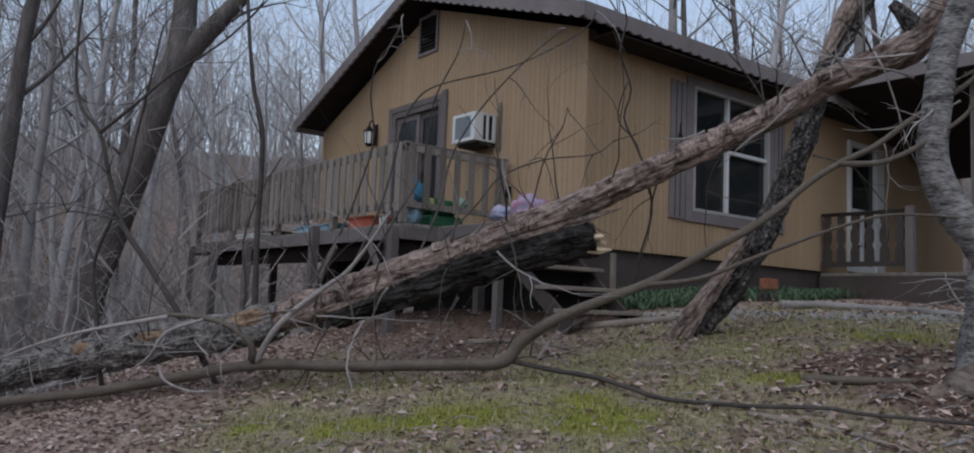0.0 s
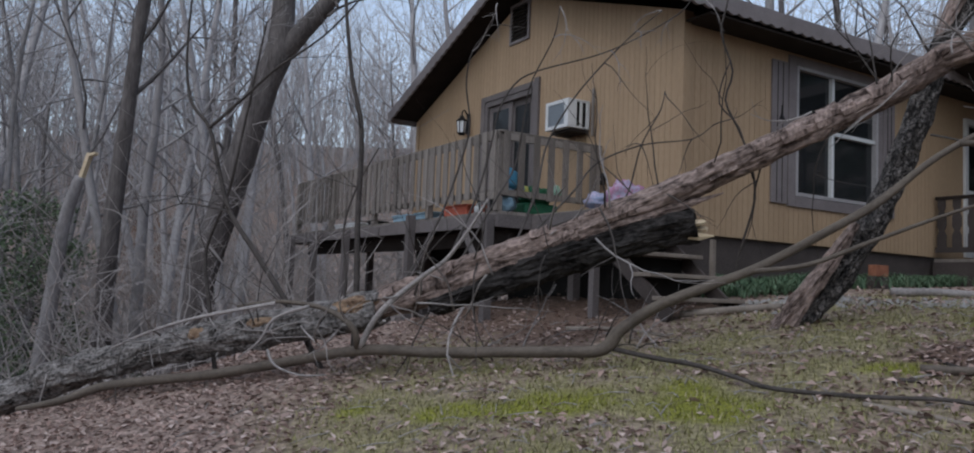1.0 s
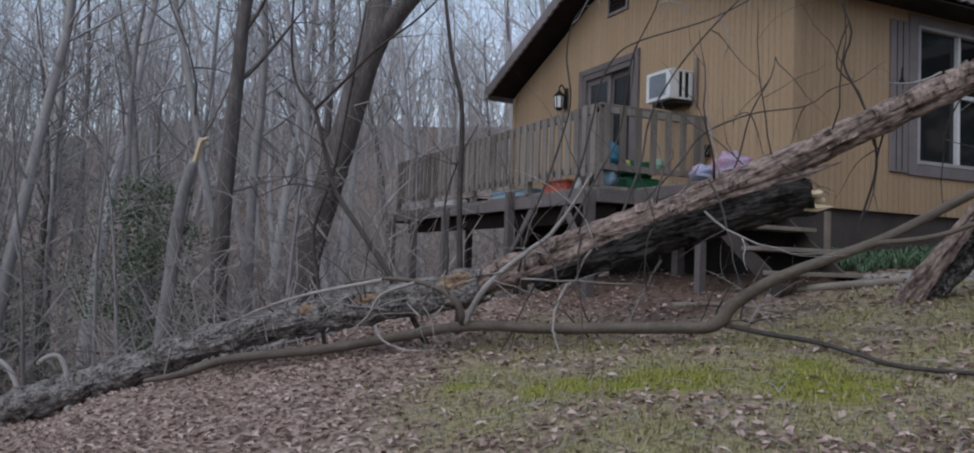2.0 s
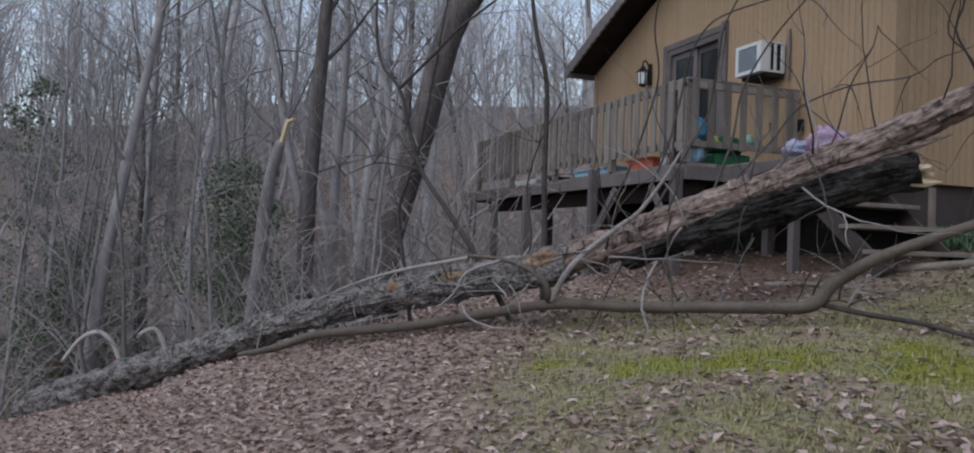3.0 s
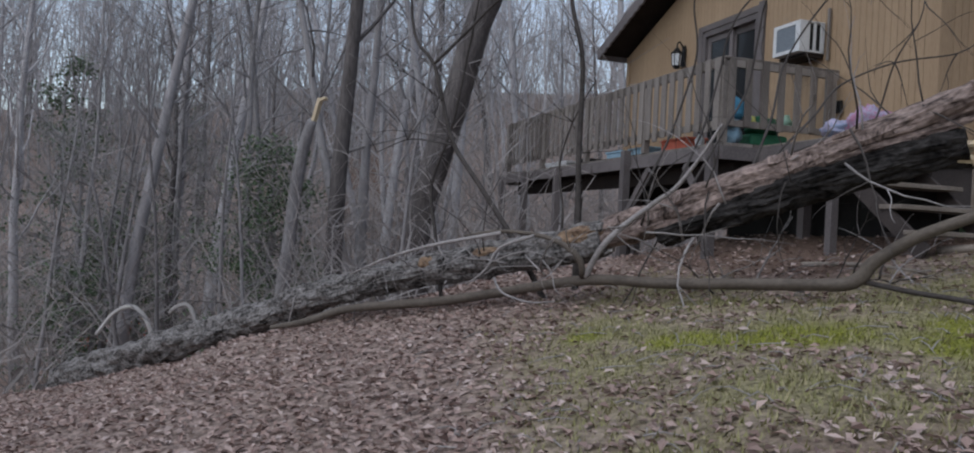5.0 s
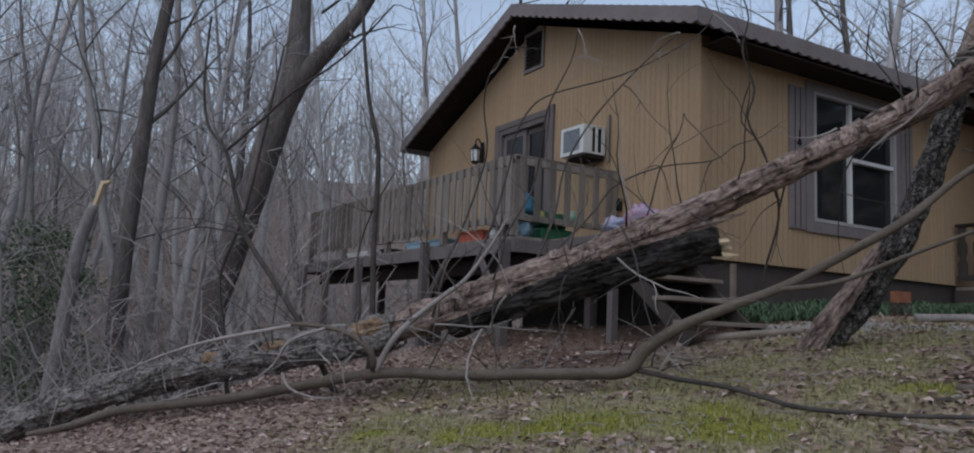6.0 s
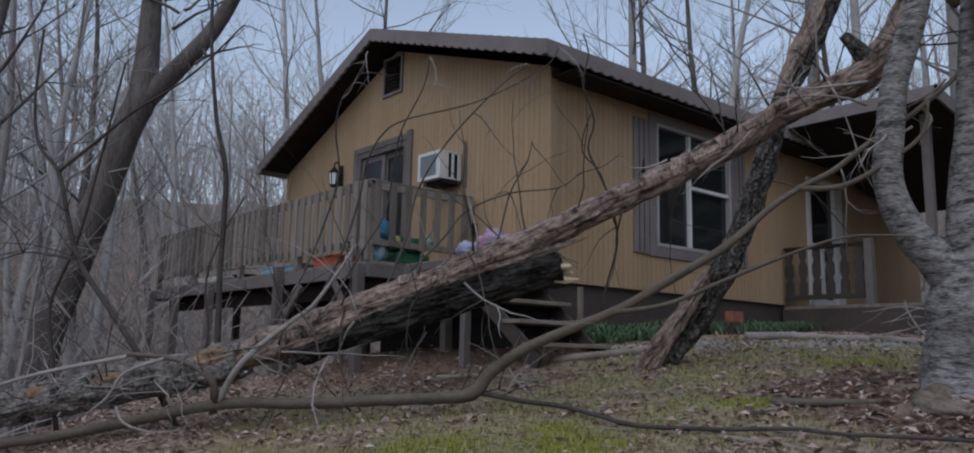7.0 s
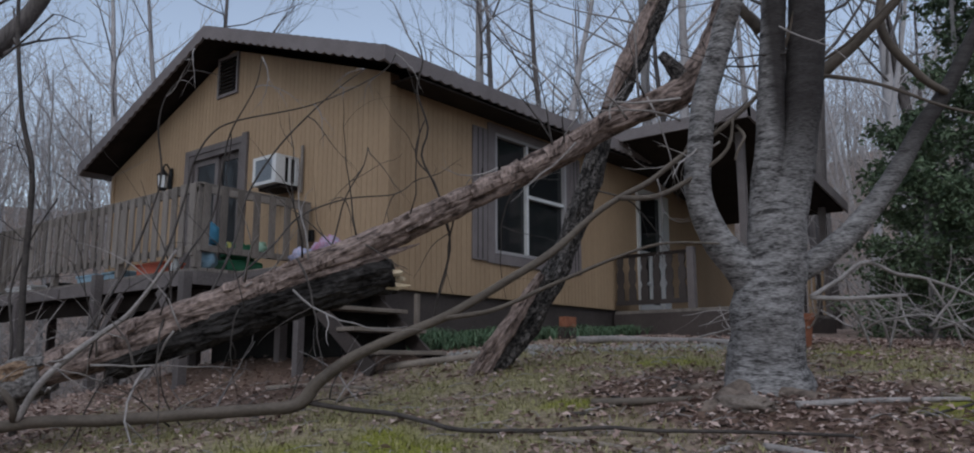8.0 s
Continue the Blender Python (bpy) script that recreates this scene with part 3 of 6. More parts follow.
part("window_casing", Shape().box(0.002, WIN[0] - 0.16, WIN[2] - 0.15, 0.03, WIN[0] - 0.001, WIN[3] + 0.13).box(0.002, WIN[1] + 0.001, WIN[2] - 0.15, 0.03, WIN[1] + 0.12, WIN[3] + 0.13)
     .box(0.002, WIN[0], WIN[3] + 0.001, 0.03, WIN[1], WIN[3] + 0.13).box(0.002, WIN[0], WIN[2] - 0.15, 0.03, WIN[1], WIN[2] - 0.001), BROWN, win, bevel=0.004)
for y0, y1 in ((1.62, 1.94), (4.12, 4.40)):
    sh = part("shutter", Shape().box(0.003, y0, 3.61, 0.03, y1, 5.56), BROWN, win, "brown board shutter with a black hook", bevel=0.005)
    for i in range(1, 3):
        y = y0 + (y1 - y0) * i / 3
        part("batten", box(0.03, y - 0.006, 3.63, 0.034, y + 0.006, 5.54), SOFFIT, win)
part("shutter_ornament", Shape().prism([(1.76, 4.75), (1.86, 4.75), (1.82, 4.83), (1.815, 4.95), (1.805, 4.95), (1.80, 4.83)], "x", 0.031, 0.045), BLACK, win, "small black iron ornament")

# front door under the porch
fd = part("front_door", Shape().box(-0.10, 6.38, LOW + 0.05, 0.03, 6.46, 5.44).box(-0.10, 7.32, LOW + 0.05, 0.03, 7.40, 5.44).box(-0.10, 6.46, 5.34, 0.03, 7.32, 5.44).box(-0.14, 7.40, LOW + 0.05, -0.03, 7.72, 5.44), WHITE, house, "white storm door with scrollwork lower panel", bevel=0.004)
part("door_glass", box(-0.05, 6.46, 4.25, -0.044, 7.32, 5.34), GLASS, fd)
part("kick_panel", Shape().box(-0.04, 6.46, LOW + 0.05, 0.0, 7.32, LOW + 0.17).box(-0.04, 6.84, LOW + 0.17, 0.0, 6.93, 4.16).box(-0.04, 6.46, 4.16, 0.0, 7.32, 4.25)
     .box(-0.04, 6.93, 3.85, 0.0, 7.32, 3.93).box(-0.04, 6.46, 3.62, 0.0, 6.84, 3.68), WHITE, fd, bevel=0.004)
part("door_leaf", box(-0.11, 6.46, LOW + 0.05, -0.07, 7.32, 5.34), DARK, fd)
for zz in (3.5, 4.6):
    part("hinge", box(0.03, 6.455, zz, 0.036, 6.475, zz + 0.09), BLACK, fd)

# air conditioner set through the gable
ac = thing("air_conditioner", (-2.07, -0.2, 4.60), "white window air conditioner mounted through the wall", "air conditioner")
X0, X1, Y0, Z0, Z1 = -2.34, -1.80, -0.42, 4.62, 5.03
for c in ((X0, Y0 + 0.03, Z1 - 0.025, X1, -0.03, Z1), (X0, Y0 + 0.03, Z0, X1, -0.03, Z0 + 0.03), (X0, Y0 + 0.03, Z0 + 0.03, X0 + 0.02, -0.03, Z1 - 0.025), (X1 - 0.02, Y0 + 0.03, Z0 + 0.03, X1, Y0 + 0.16, Z1 - 0.025),
          (X1 - 0.02, -0.09, Z0 + 0.03, X1, -0.03, Z1 - 0.025), (X1 - 0.02, Y0 + 0.22, Z0 + 0.03, X1, Y0 + 0.26, Z1 - 0.025)):
    part("case_panel", box(*c), WHITE, ac, bevel=0.004)
part("core", box(X0 + 0.03, Y0 + 0.05, Z0 + 0.035, X1 - 0.03, -0.05, Z1 - 0.03), DARK, ac)
part("front_frame", Shape().box(X0, Y0, Z0, X0 + 0.06, Y0 + 0.03, Z1).box(X1 - 0.09, Y0, Z0, X1, Y0 + 0.03, Z1).box(X0 + 0.06, Y0, Z1 - 0.05, X1 - 0.09, Y0 + 0.03, Z1).box(X0 + 0.06, Y0, Z0, X1 - 0.09, Y0 + 0.03, Z0 + 0.05), WHITE, ac, bevel=0.005)
part("coil", box(X0 + 0.06, Y0 + 0.012, Z0 + 0.05, X1 - 0.09, Y0 + 0.028, Z1 - 0.05), GRILLE, ac, "grey finned coil")
for i in range(9):
    z = Z0 + 0.07 + i * 0.033
    part("slat", box(X0 + 0.06, Y0 + 0.004, z, X1 - 0.09, Y0 + 0.011, z + 0.008), GRILLE, ac)
part("support", box(X0 + 0.02, Y0 + 0.1, Z0 - 0.05, X1 - 0.02, -0.03, Z0 - 0.004), SOFFIT, ac)
part("side_board", box(X1 + 0.06, -0.05, Z0 - 0.10, X1 + 0.10, -0.026, Z1 + 0.17), DECKWOOD, ac, "brown trim strip beside the unit")

# wall lantern
lan = thing("wall_lantern", (-5.28, -0.1, 5.0), "black carriage lantern with frosted glass on the wall", "lamp")
part("back_plate", box(-5.33, -0.05, 5.05, -5.23, -0.026, 5.42), BLACK, lan, bevel=0.006)
part("arm", Shape().tube([(-5.28, -0.04, 5.36), (-5.28, -0.12, 5.47), (-5.28, -0.17, 5.43), (-5.28, -0.17, 5.36)], [0.014] * 4, 8, step=0.03), BLACK, lan, soft=True)
part("glass", Shape().tube([(-5.28, -0.17, 5.06), (-5.28, -0.17, 5.27)], [0.065, 0.085], 6), LAMPGLASS, lan)
part("cap", Shape().tube([(-5.28, -0.17, 5.27), (-5.28, -0.17, 5.32), (-5.28, -0.17, 5.38)], [0.11, 0.06, 0.015], 6), BLACK, lan)
part("base", Shape().tube([(-5.28, -0.17, 5.01), (-5.28, -0.17, 5.06)], [0.04, 0.075], 6), BLACK, lan)
for k in range(6):
    a = math.pi * k / 3
    part("rib", Shape().bar((-5.28 + 0.072 * math.cos(a), -0.17 + 0.072 * math.sin(a), 5.05), (-5.28 + 0.09 * math.cos(a), -0.17 + 0.09 * math.sin(a), 5.28), 0.012, 0.012), BLACK, lan)
box_ = thing("outlet_box", (-1.45, -0.04, 3.80), "small grey outdoor outlet box on the siding", "outlet box")
part("box", box(-1.50, -0.07, 3.80, -1.40, -0.026, 3.96), BLACK, box_, bevel=0.008)

# ---- deck ----
DX0, DX1, DY0, DZ = -9.40, -1.45, -1.74, 3.30
deck = thing("deck", (-5.4, -0.9, 1.5), "weathered wooden deck on posts along the gable wall", "deck")
for i in range(12):
    y = DY0 + 0.02 + i * 0.145
    part("deck_board", box(DX0, y, DZ - 0.04, DX1, y + 0.135, DZ), DECKWOOD, deck)
part("rim_board", box(DX0, DY0 - 0.045, DZ - 0.21, DX1 + 0.04, DY0, DZ - 0.045), GREYWOOD, deck, "grey-brown rim board")
part("rim_board", box(DX1, DY0, DZ - 0.21, DX1 + 0.04, -0.03, DZ - 0.045), GREYWOOD, deck)
part("rim_board", box(DX0 - 0.04, DY0 - 0.045, DZ - 0.24, DX0, -0.03, DZ - 0.045), GREYWOOD, deck)
# joists and beam share the near-black soffit tone for under-deck shade
for i in range(19):
    x = DX0 + 0.4 + i * 0.41
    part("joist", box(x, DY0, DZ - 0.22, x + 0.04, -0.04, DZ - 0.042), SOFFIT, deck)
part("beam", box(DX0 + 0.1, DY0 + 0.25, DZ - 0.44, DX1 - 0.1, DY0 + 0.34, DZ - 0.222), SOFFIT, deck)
for x in (-9.3, -7.95, -6.3, -3.72, -1.48):
    part("post", box(x - 0.06, DY0 - 0.16, ground_z(x, DY0) - 0.3, x + 0.06, DY0 - 0.047, DZ - 0.06 if x != -3.72 else DZ + 0.05), GREYWOOD, deck, bevel=0.006)
for x in (-8.8, -6.2, -3.9, -1.7):
    part("post", box(x - 0.06, -0.35, ground_z(x, -0.3) - 0.3, x + 0.06, -0.23, DZ - 0.222), GREYWOOD, deck)
for x in (-3.72, -1.48):
    part("brace", Shape().bar((x, DY0 - 0.10, DZ - 0.95), (x + (0.65 if x < -2 else -0.65), DY0 - 0.075, DZ - 0.26), 0.04, 0.09), GREYWOOD, deck)
RT = DZ + 1.03
for x in (DX0 + 0.05, -7.4, -5.4, -3.4, DX1 - 0.05):
    part("rail_post", box(x - 0.045, DY0 - 0.01, DZ, x + 0.045, DY0 + 0.08, RT - 0.045), DECKWOOD, deck, bevel=0.005)
part("rail_post", box(DX1 - 0.10, -0.20, DZ, DX1, -0.09, RT - 0.03), DECKWOOD, deck, bevel=0.005)
part("top_rail", box(DX0, DY0 - 0.01, RT - 0.11, DX1, DY0 + 0.03, RT - 0.02), DECKWOOD, deck, bevel=0.006)
part("cap_rail", box(DX0, DY0 - 0.008, RT - 0.018, DX1 + 0.02, DY0 + 0.09, RT + 0.012), DECKWOOD, deck, bevel=0.006)
part("top_rail", box(DX1 - 0.05, DY0 + 0.09, RT - 0.11, DX1 - 0.003, -0.06, RT - 0.02), DECKWOOD, deck, bevel=0.006)
part("cap_rail", box(DX1 - 0.10, DY0 + 0.093, RT - 0.018, DX1 - 0.003, -0.06, RT + 0.012), DECKWOOD, deck, bevel=0.006)
part("lower_rail", box(DX0, DY0 + 0.01, DZ + 0.20, DX1, DY0 + 0.05, DZ + 0.28), DECKWOOD, deck)
part("lower_rail", box(DX1 - 0.05, DY0 + 0.09, DZ + 0.20, DX1 - 0.01, -0.2, DZ + 0.28), DECKWOOD, deck)
rnd = random.Random(4)
npk = 38
for i in range(npk):
    x = DX0 + 0.08 + (DX1 - DX0 - 0.20) * i / (npk - 1)
    d, w = rnd.uniform(-0.012, 0.012), rnd.uniform(0.054, 0.062)
    part("picket", box(x - w + d, DY0 - 0.035, DZ + 0.155 + rnd.uniform(-0.025, 0.02), x + w + d, DY0 - 0.012, RT + rnd.uniform(-0.02, 0.02)), DECKWOOD, deck, bevel=0.003)
for i in range(7):
    y = DY0 + 0.10 + 1.42 * i / 6
    part("picket", box(DX1 + 0.0, y - 0.048, DZ + 0.19 + rnd.uniform(-0.02, 0.02), DX1 + 0.023, y + 0.048, RT + rnd.uniform(-0.025, 0.01)), DECKWOOD, deck, bevel=0.003)
for x in (DX0 + 1.6, DX0 + 4.3):
    part("fascia_bracket", box(x, DY0 - 0.07, DZ - 0.2, x + 0.12, DY0 - 0.047, DZ - 0.08), GREYWOOD, deck)

# landing and steps
steps = thing("steps", (-0.2, -0.65, 2.3), "old wooden steps and landing beside the deck", "stairs")
for i in range(9):
    x = DX1 + 0.05 + i * 0.165
    part("landing_board", box(x, -1.2, DZ - 0.05, x + 0.155, -0.05, DZ - 0.01), OLDPLANK, steps)
part("landing_rim", Shape().box(DX1 + 0.05, -1.24, DZ - 0.22, -0.12, -1.2, DZ - 0.03).box(-0.16, -1.2, DZ - 0.22, -0.12, -0.05, DZ - 0.052), GREYWOOD, steps)
for x, z in ((0.04, 3.03), (0.34, 2.79), (0.65, 2.55), (0.97, 2.30)):
    part("tread", box(x - 0.14, -1.20, z - 0.045, x + 0.15, -0.10, z), OLDPLANK, steps, bevel=0.006)
for y in (-1.16, -0.14):
    part("stringer", Shape().bar((-0.12, y, 2.98), (1.06, y, 2.08), 0.04, 0.17), BLOCK, steps)
for x, y in ((-0.2, -1.15), (-0.2, -0.12), (0.98, -0.06)):
    part("leg", box(x - 0.045, y - 0.045, ground_z(x, y) - 0.15, x + 0.045, y + 0.045, DZ - 0.23 if x < 0 else 2.26), GREYWOOD, steps)
# risers take the same shade black, for the dark behind the treads
for x, z in ((-0.10, 2.98), (0.20, 2.74), (0.51, 2.50)):
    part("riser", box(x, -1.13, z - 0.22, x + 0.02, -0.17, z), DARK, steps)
part("hand_post", box(0.55, -0.06, 2.3, 0.60, -0.01, 2.98), OLDPLANK, steps)

# ---- porch ----
porch = thing("porch", (1.0, 7.5, 2.4), "brown wooden porch with railing and roof", "porch")
PF = 3.06
for i in range(14):
    y = PORCH_Y + i * 0.30
    part("floor_board", box(0.03, y, PF - 0.05, 2.45, y + 0.29, PF), DECKWOOD, porch)
part("skirt", Shape().box(0.03, PORCH_Y - 0.04, 2.2, 2.45, PORCH_Y, PF - 0.055).box(2.45, PORCH_Y - 0.04, 2.2, 2.49, 9.6, PF - 0.055), BLOCK, porch)
part("roof", Shape().prism([(5.02, 6.06), (5.02, 6.14), (9.9, 5.34), (9.9, 5.26)], "x", 0.1, 2.75), SHINGLE, porch)
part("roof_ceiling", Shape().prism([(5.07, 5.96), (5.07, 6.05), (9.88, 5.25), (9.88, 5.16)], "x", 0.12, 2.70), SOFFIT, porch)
part("fascia", box(0.25, 4.97, 5.94, 2.79, 5.015, 6.13), BROWN, porch)
part("fascia", Shape().prism([(4.97, 5.93), (4.97, 6.13), (9.9, 5.33), (9.9, 5.13)], "x", 2.755, 2.79), BROWN, porch)
for x, y in ((1.46, PORCH_Y + 0.06), (2.40, PORCH_Y + 0.06), (2.40, 7.6), (2.40, 9.5)):
    zt = 5.95 - (y - 5.05) * 0.164
    part("column", box(x - 0.06, y - 0.06, PF, x + 0.06, y + 0.06, zt if x > 2 else PF + 1.02), GREYWOOD, porch, bevel=0.006)
part("hand_rail", box(0.03, PORCH_Y + 0.02, PF + 0.93, 1.46, PORCH_Y + 0.10, PF + 0.98), SOFFIT, porch)
part("foot_rail", box(0.03, PORCH_Y + 0.03, PF + 0.10, 1.46, PORCH_Y + 0.08, PF + 0.18), PORCHWOOD, porch)
for i in range(6):
    x = 0.12 + i * 0.235
    # sawn baluster with a narrow waist
    o = [(x - 0.07, PF + 0.18), (x + 0.07, PF + 0.18), (x + 0.07, PF + 0.36), (x + 0.04, PF + 0.44), (x + 0.07, PF + 0.52), (x + 0.07, PF + 0.66), (x + 0.035, PF + 0.74), (x + 0.06, PF + 0.82), (x + 0.06, PF + 0.93),
         (x - 0.06, PF + 0.93), (x - 0.06, PF + 0.82), (x - 0.035, PF + 0.74), (x - 0.07, PF + 0.66), (x - 0.07, PF + 0.52), (x - 0.04, PF + 0.44), (x - 0.07, PF + 0.36)]
    part("baluster", Shape().prism(o, "y", PORCH_Y + 0.04, PORCH_Y + 0.065), PORCHWOOD, porch)
part("hand_rail", box(2.36, PORCH_Y + 0.1, PF + 0.93, 2.44, 9.5, PF + 0.98), SOFFIT, porch)
for i in range(14):
    y = PORCH_Y + 0.3 + i * 0.27
    part("baluster", box(2.385, y - 0.05, PF + 0.02, 2.41, y + 0.05, PF + 0.93), SIDING if i % 3 else PORCHWOOD, porch)
for y in (5.1, 7.4):
    part("bracket", Shape().tube([(2.5, y + 0.05, 5.9 - (y - 5) * 0.164), (2.62, y + 0.05, 5.70 - (y - 5) * 0.164), (2.50, y + 0.05, 5.5 - (y - 5) * 0.164), (2.43, y + 0.1, 5.36 - (y - 5) * 0.164)], [0.03, 0.025, 0.02, 0.02], 6, step=0.06), OLDPLANK, porch, soft=True)

# ---- things on the deck ----
def tub(name, x, y, w, d, h, mat, label, category):
    """An open plastic box with a rim."""
    t = thing(name, (x, y, DZ), label, category)
    part("body", Shape().prism([(x - w / 2 + 0.02, DZ), (x + w / 2 - 0.02, DZ), (x + w / 2, DZ + h), (x - w / 2, DZ + h)], "y", y - d / 2, y + d / 2), mat, t, bevel=0.012)
    part("rim", Shape().box(x - w / 2 - 0.015, y - d / 2 - 0.015, DZ + h - 0.025, x + w / 2 + 0.015, y + d / 2 + 0.015, DZ + h + 0.006), mat, t, bevel=0.006)
    return t


tub("storage_tub", -6.75, -1.55, 1.0, 0.3, 0.075, DIRTYWHITE, "low white plastic tub at the deck's edge", "tub")
tub("storage_tub", -4.40, -1.55, 0.55, 0.3, 0.10, BLUEPLASTIC, "low pale blue plastic tub at the deck's edge", "tub")
tub("storage_tub", -3.72, -1.5, 0.55, 0.3, 0.11, BLUEPLASTIC, "low pale blue plastic tub at the deck's edge", "tub")
tub("storage_tub", -2.72, -1.5, 0.68, 0.3, 0.15, REDPLASTIC, "orange-red plastic tub at the deck's edge", "tub")
tub("storage_tub", -5.6, -1.55, 0.3, 0.25, 0.07, BLACK, "small black plastic tray at the deck's edge", "tray")
jug = thing("plastic_jug", (-2.15, -1.6, DZ), "small white plastic jug on the deck", "jug")
part("body", Shape().tube([(-2.15, -1.6, DZ), (-2.15, -1.6, DZ + 0.1), (-2.15, -1.6, DZ + 0.14), (-2.15, -1.6, DZ + 0.17)], [0.06, 0.06, 0.03, 0.025], 12), DIRTYWHITE, jug, soft=True)
part("cap", Shape().tube([(-2.15, -1.6, DZ + 0.17), (-2.15, -1.6, DZ + 0.19)], [0.028, 0.028], 10), BLACK, jug)


def crumpled(c, r, seed, n=18, m=12, flat=0.75):
    """A lumpy soft bag."""
    s = Shape()
    v, f = [], []
    for i in range(m + 1):
        th = math.pi * i / m
        for k in range(n):
            ph = 2 * math.pi * k / n
            d = Vector((math.sin(th) * math.cos(ph), math.sin(th) * math.sin(ph), math.cos(th)))
            q = 1 + 0.34 * noise.noise(d * 2.2 + Vector((seed, 0, 0))) + 0.26 * noise.noise(d * 5 + Vector((seed, 3, 0))) + 0.14 * noise.noise(d * 11 + Vector((seed, 6, 0)))
            z = max(d.z * r[2] * q, -r[2] * flat)
            v.append((c[0] + d.x * r[0] * q, c[1] + d.y * r[1] * q, c[2] + r[2] * flat + z))
    for i in range(m):
        for k in range(n):
            f.append((i * n + k, (i + 1) * n + k, (i + 1) * n + (k + 1) % n, i * n + (k + 1) % n))
    return s.add(v, f)


bag = thing("plastic_bag", (-1.66, -1.5, DZ), "crumpled bright blue and clear plastic bag by the railing", "bag")
part("bag_body", crumpled((-1.62, -1.52, DZ + 0.32), (0.10, 0.20, 0.15), 2), SKYBLUE, bag, soft=True)
part("bag_top", crumpled((-1.66, -1.55, DZ + 0.47), (0.07, 0.09, 0.09), 7), DIRTYWHITE, bag, soft=True)
part("bag_foot", crumpled((-1.62, -1.52, DZ), (0.12, 0.14, 0.2), 9), BLUEPLASTIC, bag, soft=True)
can = thing("toy_box", (-1.68, -0.95, DZ), "green plastic garden toy with mint and yellow parts", "toy")
part("body", Shape().box(-1.85, -1.25, DZ, -1.56, -0.70, DZ + 0.16), GREENPLASTIC, can, bevel=0.04)
part("roof", crumpled((-1.70, -0.98, DZ + 0.162), (0.13, 0.24, 0.13), 23, 22, 14), GREENPLASTIC, can, soft=True)
part("spout", Shape().tube([(-1.62, -1.16, DZ + 0.25), (-1.58, -1.28, DZ + 0.36), (-1.56, -1.34, DZ + 0.44)], [0.03, 0.022, 0.03], 10), PALEGREEN, can, soft=True)
part("handle", crumpled((-1.66, -0.70, DZ + 0.26), (0.07, 0.12, 0.1), 4), PALEGREEN, can, soft=True)
part("knob", crumpled((-1.60, -1.22, DZ + 0.28), (0.04, 0.05, 0.05), 5), YELLOW, can, soft=True)
bag2 = thing("cloth_bundle", (-0.35, -0.75, DZ - 0.01), "pink and lilac cloth bundle on the landing", "bundle")
part("top_cloth", crumpled((-0.18, -0.72, DZ - 0.005), (0.17, 0.26, 0.20), 11, 30, 20), PINKCLOTH, bag2, soft=True)
part("lower_cloth", crumpled((-0.42, -0.84, DZ - 0.005), (0.22, 0.26, 0.13), 15, 30, 20), LILACCLOTH, bag2, soft=True)


# ---- the fallen tree ----
def splinters(s, c, d, r, n, seed, length=0.25):
    """Torn slivers of wood at a broken end."""
    rr = random.Random(seed)
    d = Vector(d).normalized()
    for _ in range(n):
        o = Vector((rr.uniform(-1, 1), rr.uniform(-1, 1), rr.uniform(-1, 1)))
        o = (o - d * o.dot(d)) * r * 0.75
        q = Vector(c) + o
        k = rr.uniform(0.3, 1) * length
        s.tube([q - d * 0.08, q + d * k * 0.6, q + d * k + o * 0.25], [rr.uniform(0.02, 0.045), 0.018, 0.003], 5)
    return s


fallen = thing("fallen_tree", (-4.3, -7.1, 0.4), "broken dead tree lying across the yard and propped on another tree", "fallen tree")
LOW_LOG = [(-7.77, -9.77, -0.72, 0.270), (-6.63, -8.89, -0.28, 0.243), (-5.40, -7.93, 0.25, 0.216), (-4.33, -7.10, 0.67, 0.194), (-3.40, -6.38, 1.08, 0.180), (-2.57, -5.73, 1.39, 0.171),
           (-1.83, -5.16, 1.61, 0.171), (-1.17, -4.65, 1.79, 0.176), (-0.58, -4.18, 1.94, 0.171), (-0.14, -3.85, 2.08, 0.167)]
TOP_LOG = [(-0.30, -3.97, 2.03, 0.139), (0.30, -3.50, 2.30, 0.152), (0.70, -3.20, 2.52, 0.156), (1.31, -2.72, 2.80, 0.139), (1.67, -2.44, 3.00, 0.135), (2.03, -2.16, 3.19, 0.123), (2.38, -1.89, 3.39, 0.115),
           (2.72, -1.63, 3.60, 0.113), (3.05, -1.37, 3.79, 0.110), (3.39, -1.11, 4.00, 0.108), (3.67, -0.89, 4.24, 0.107), (3.99, -0.64, 4.42, 0.115), (4.31, -0.39, 4.65, 0.135), (4.52, -0.23, 5.10, 0.115), (4.66, -0.12, 5.65, 0.098)]
UNDER_LOG = [(2.23, -2.01, 2.94, 0.140), (1.94, -2.23, 2.86, 0.149), (1.59, -2.50, 2.73, 0.153), (1.23, -2.78, 2.57, 0.149), (0.80, -3.12, 2.38, 0.144), (0.30, -3.52, 2.16, 0.126)]
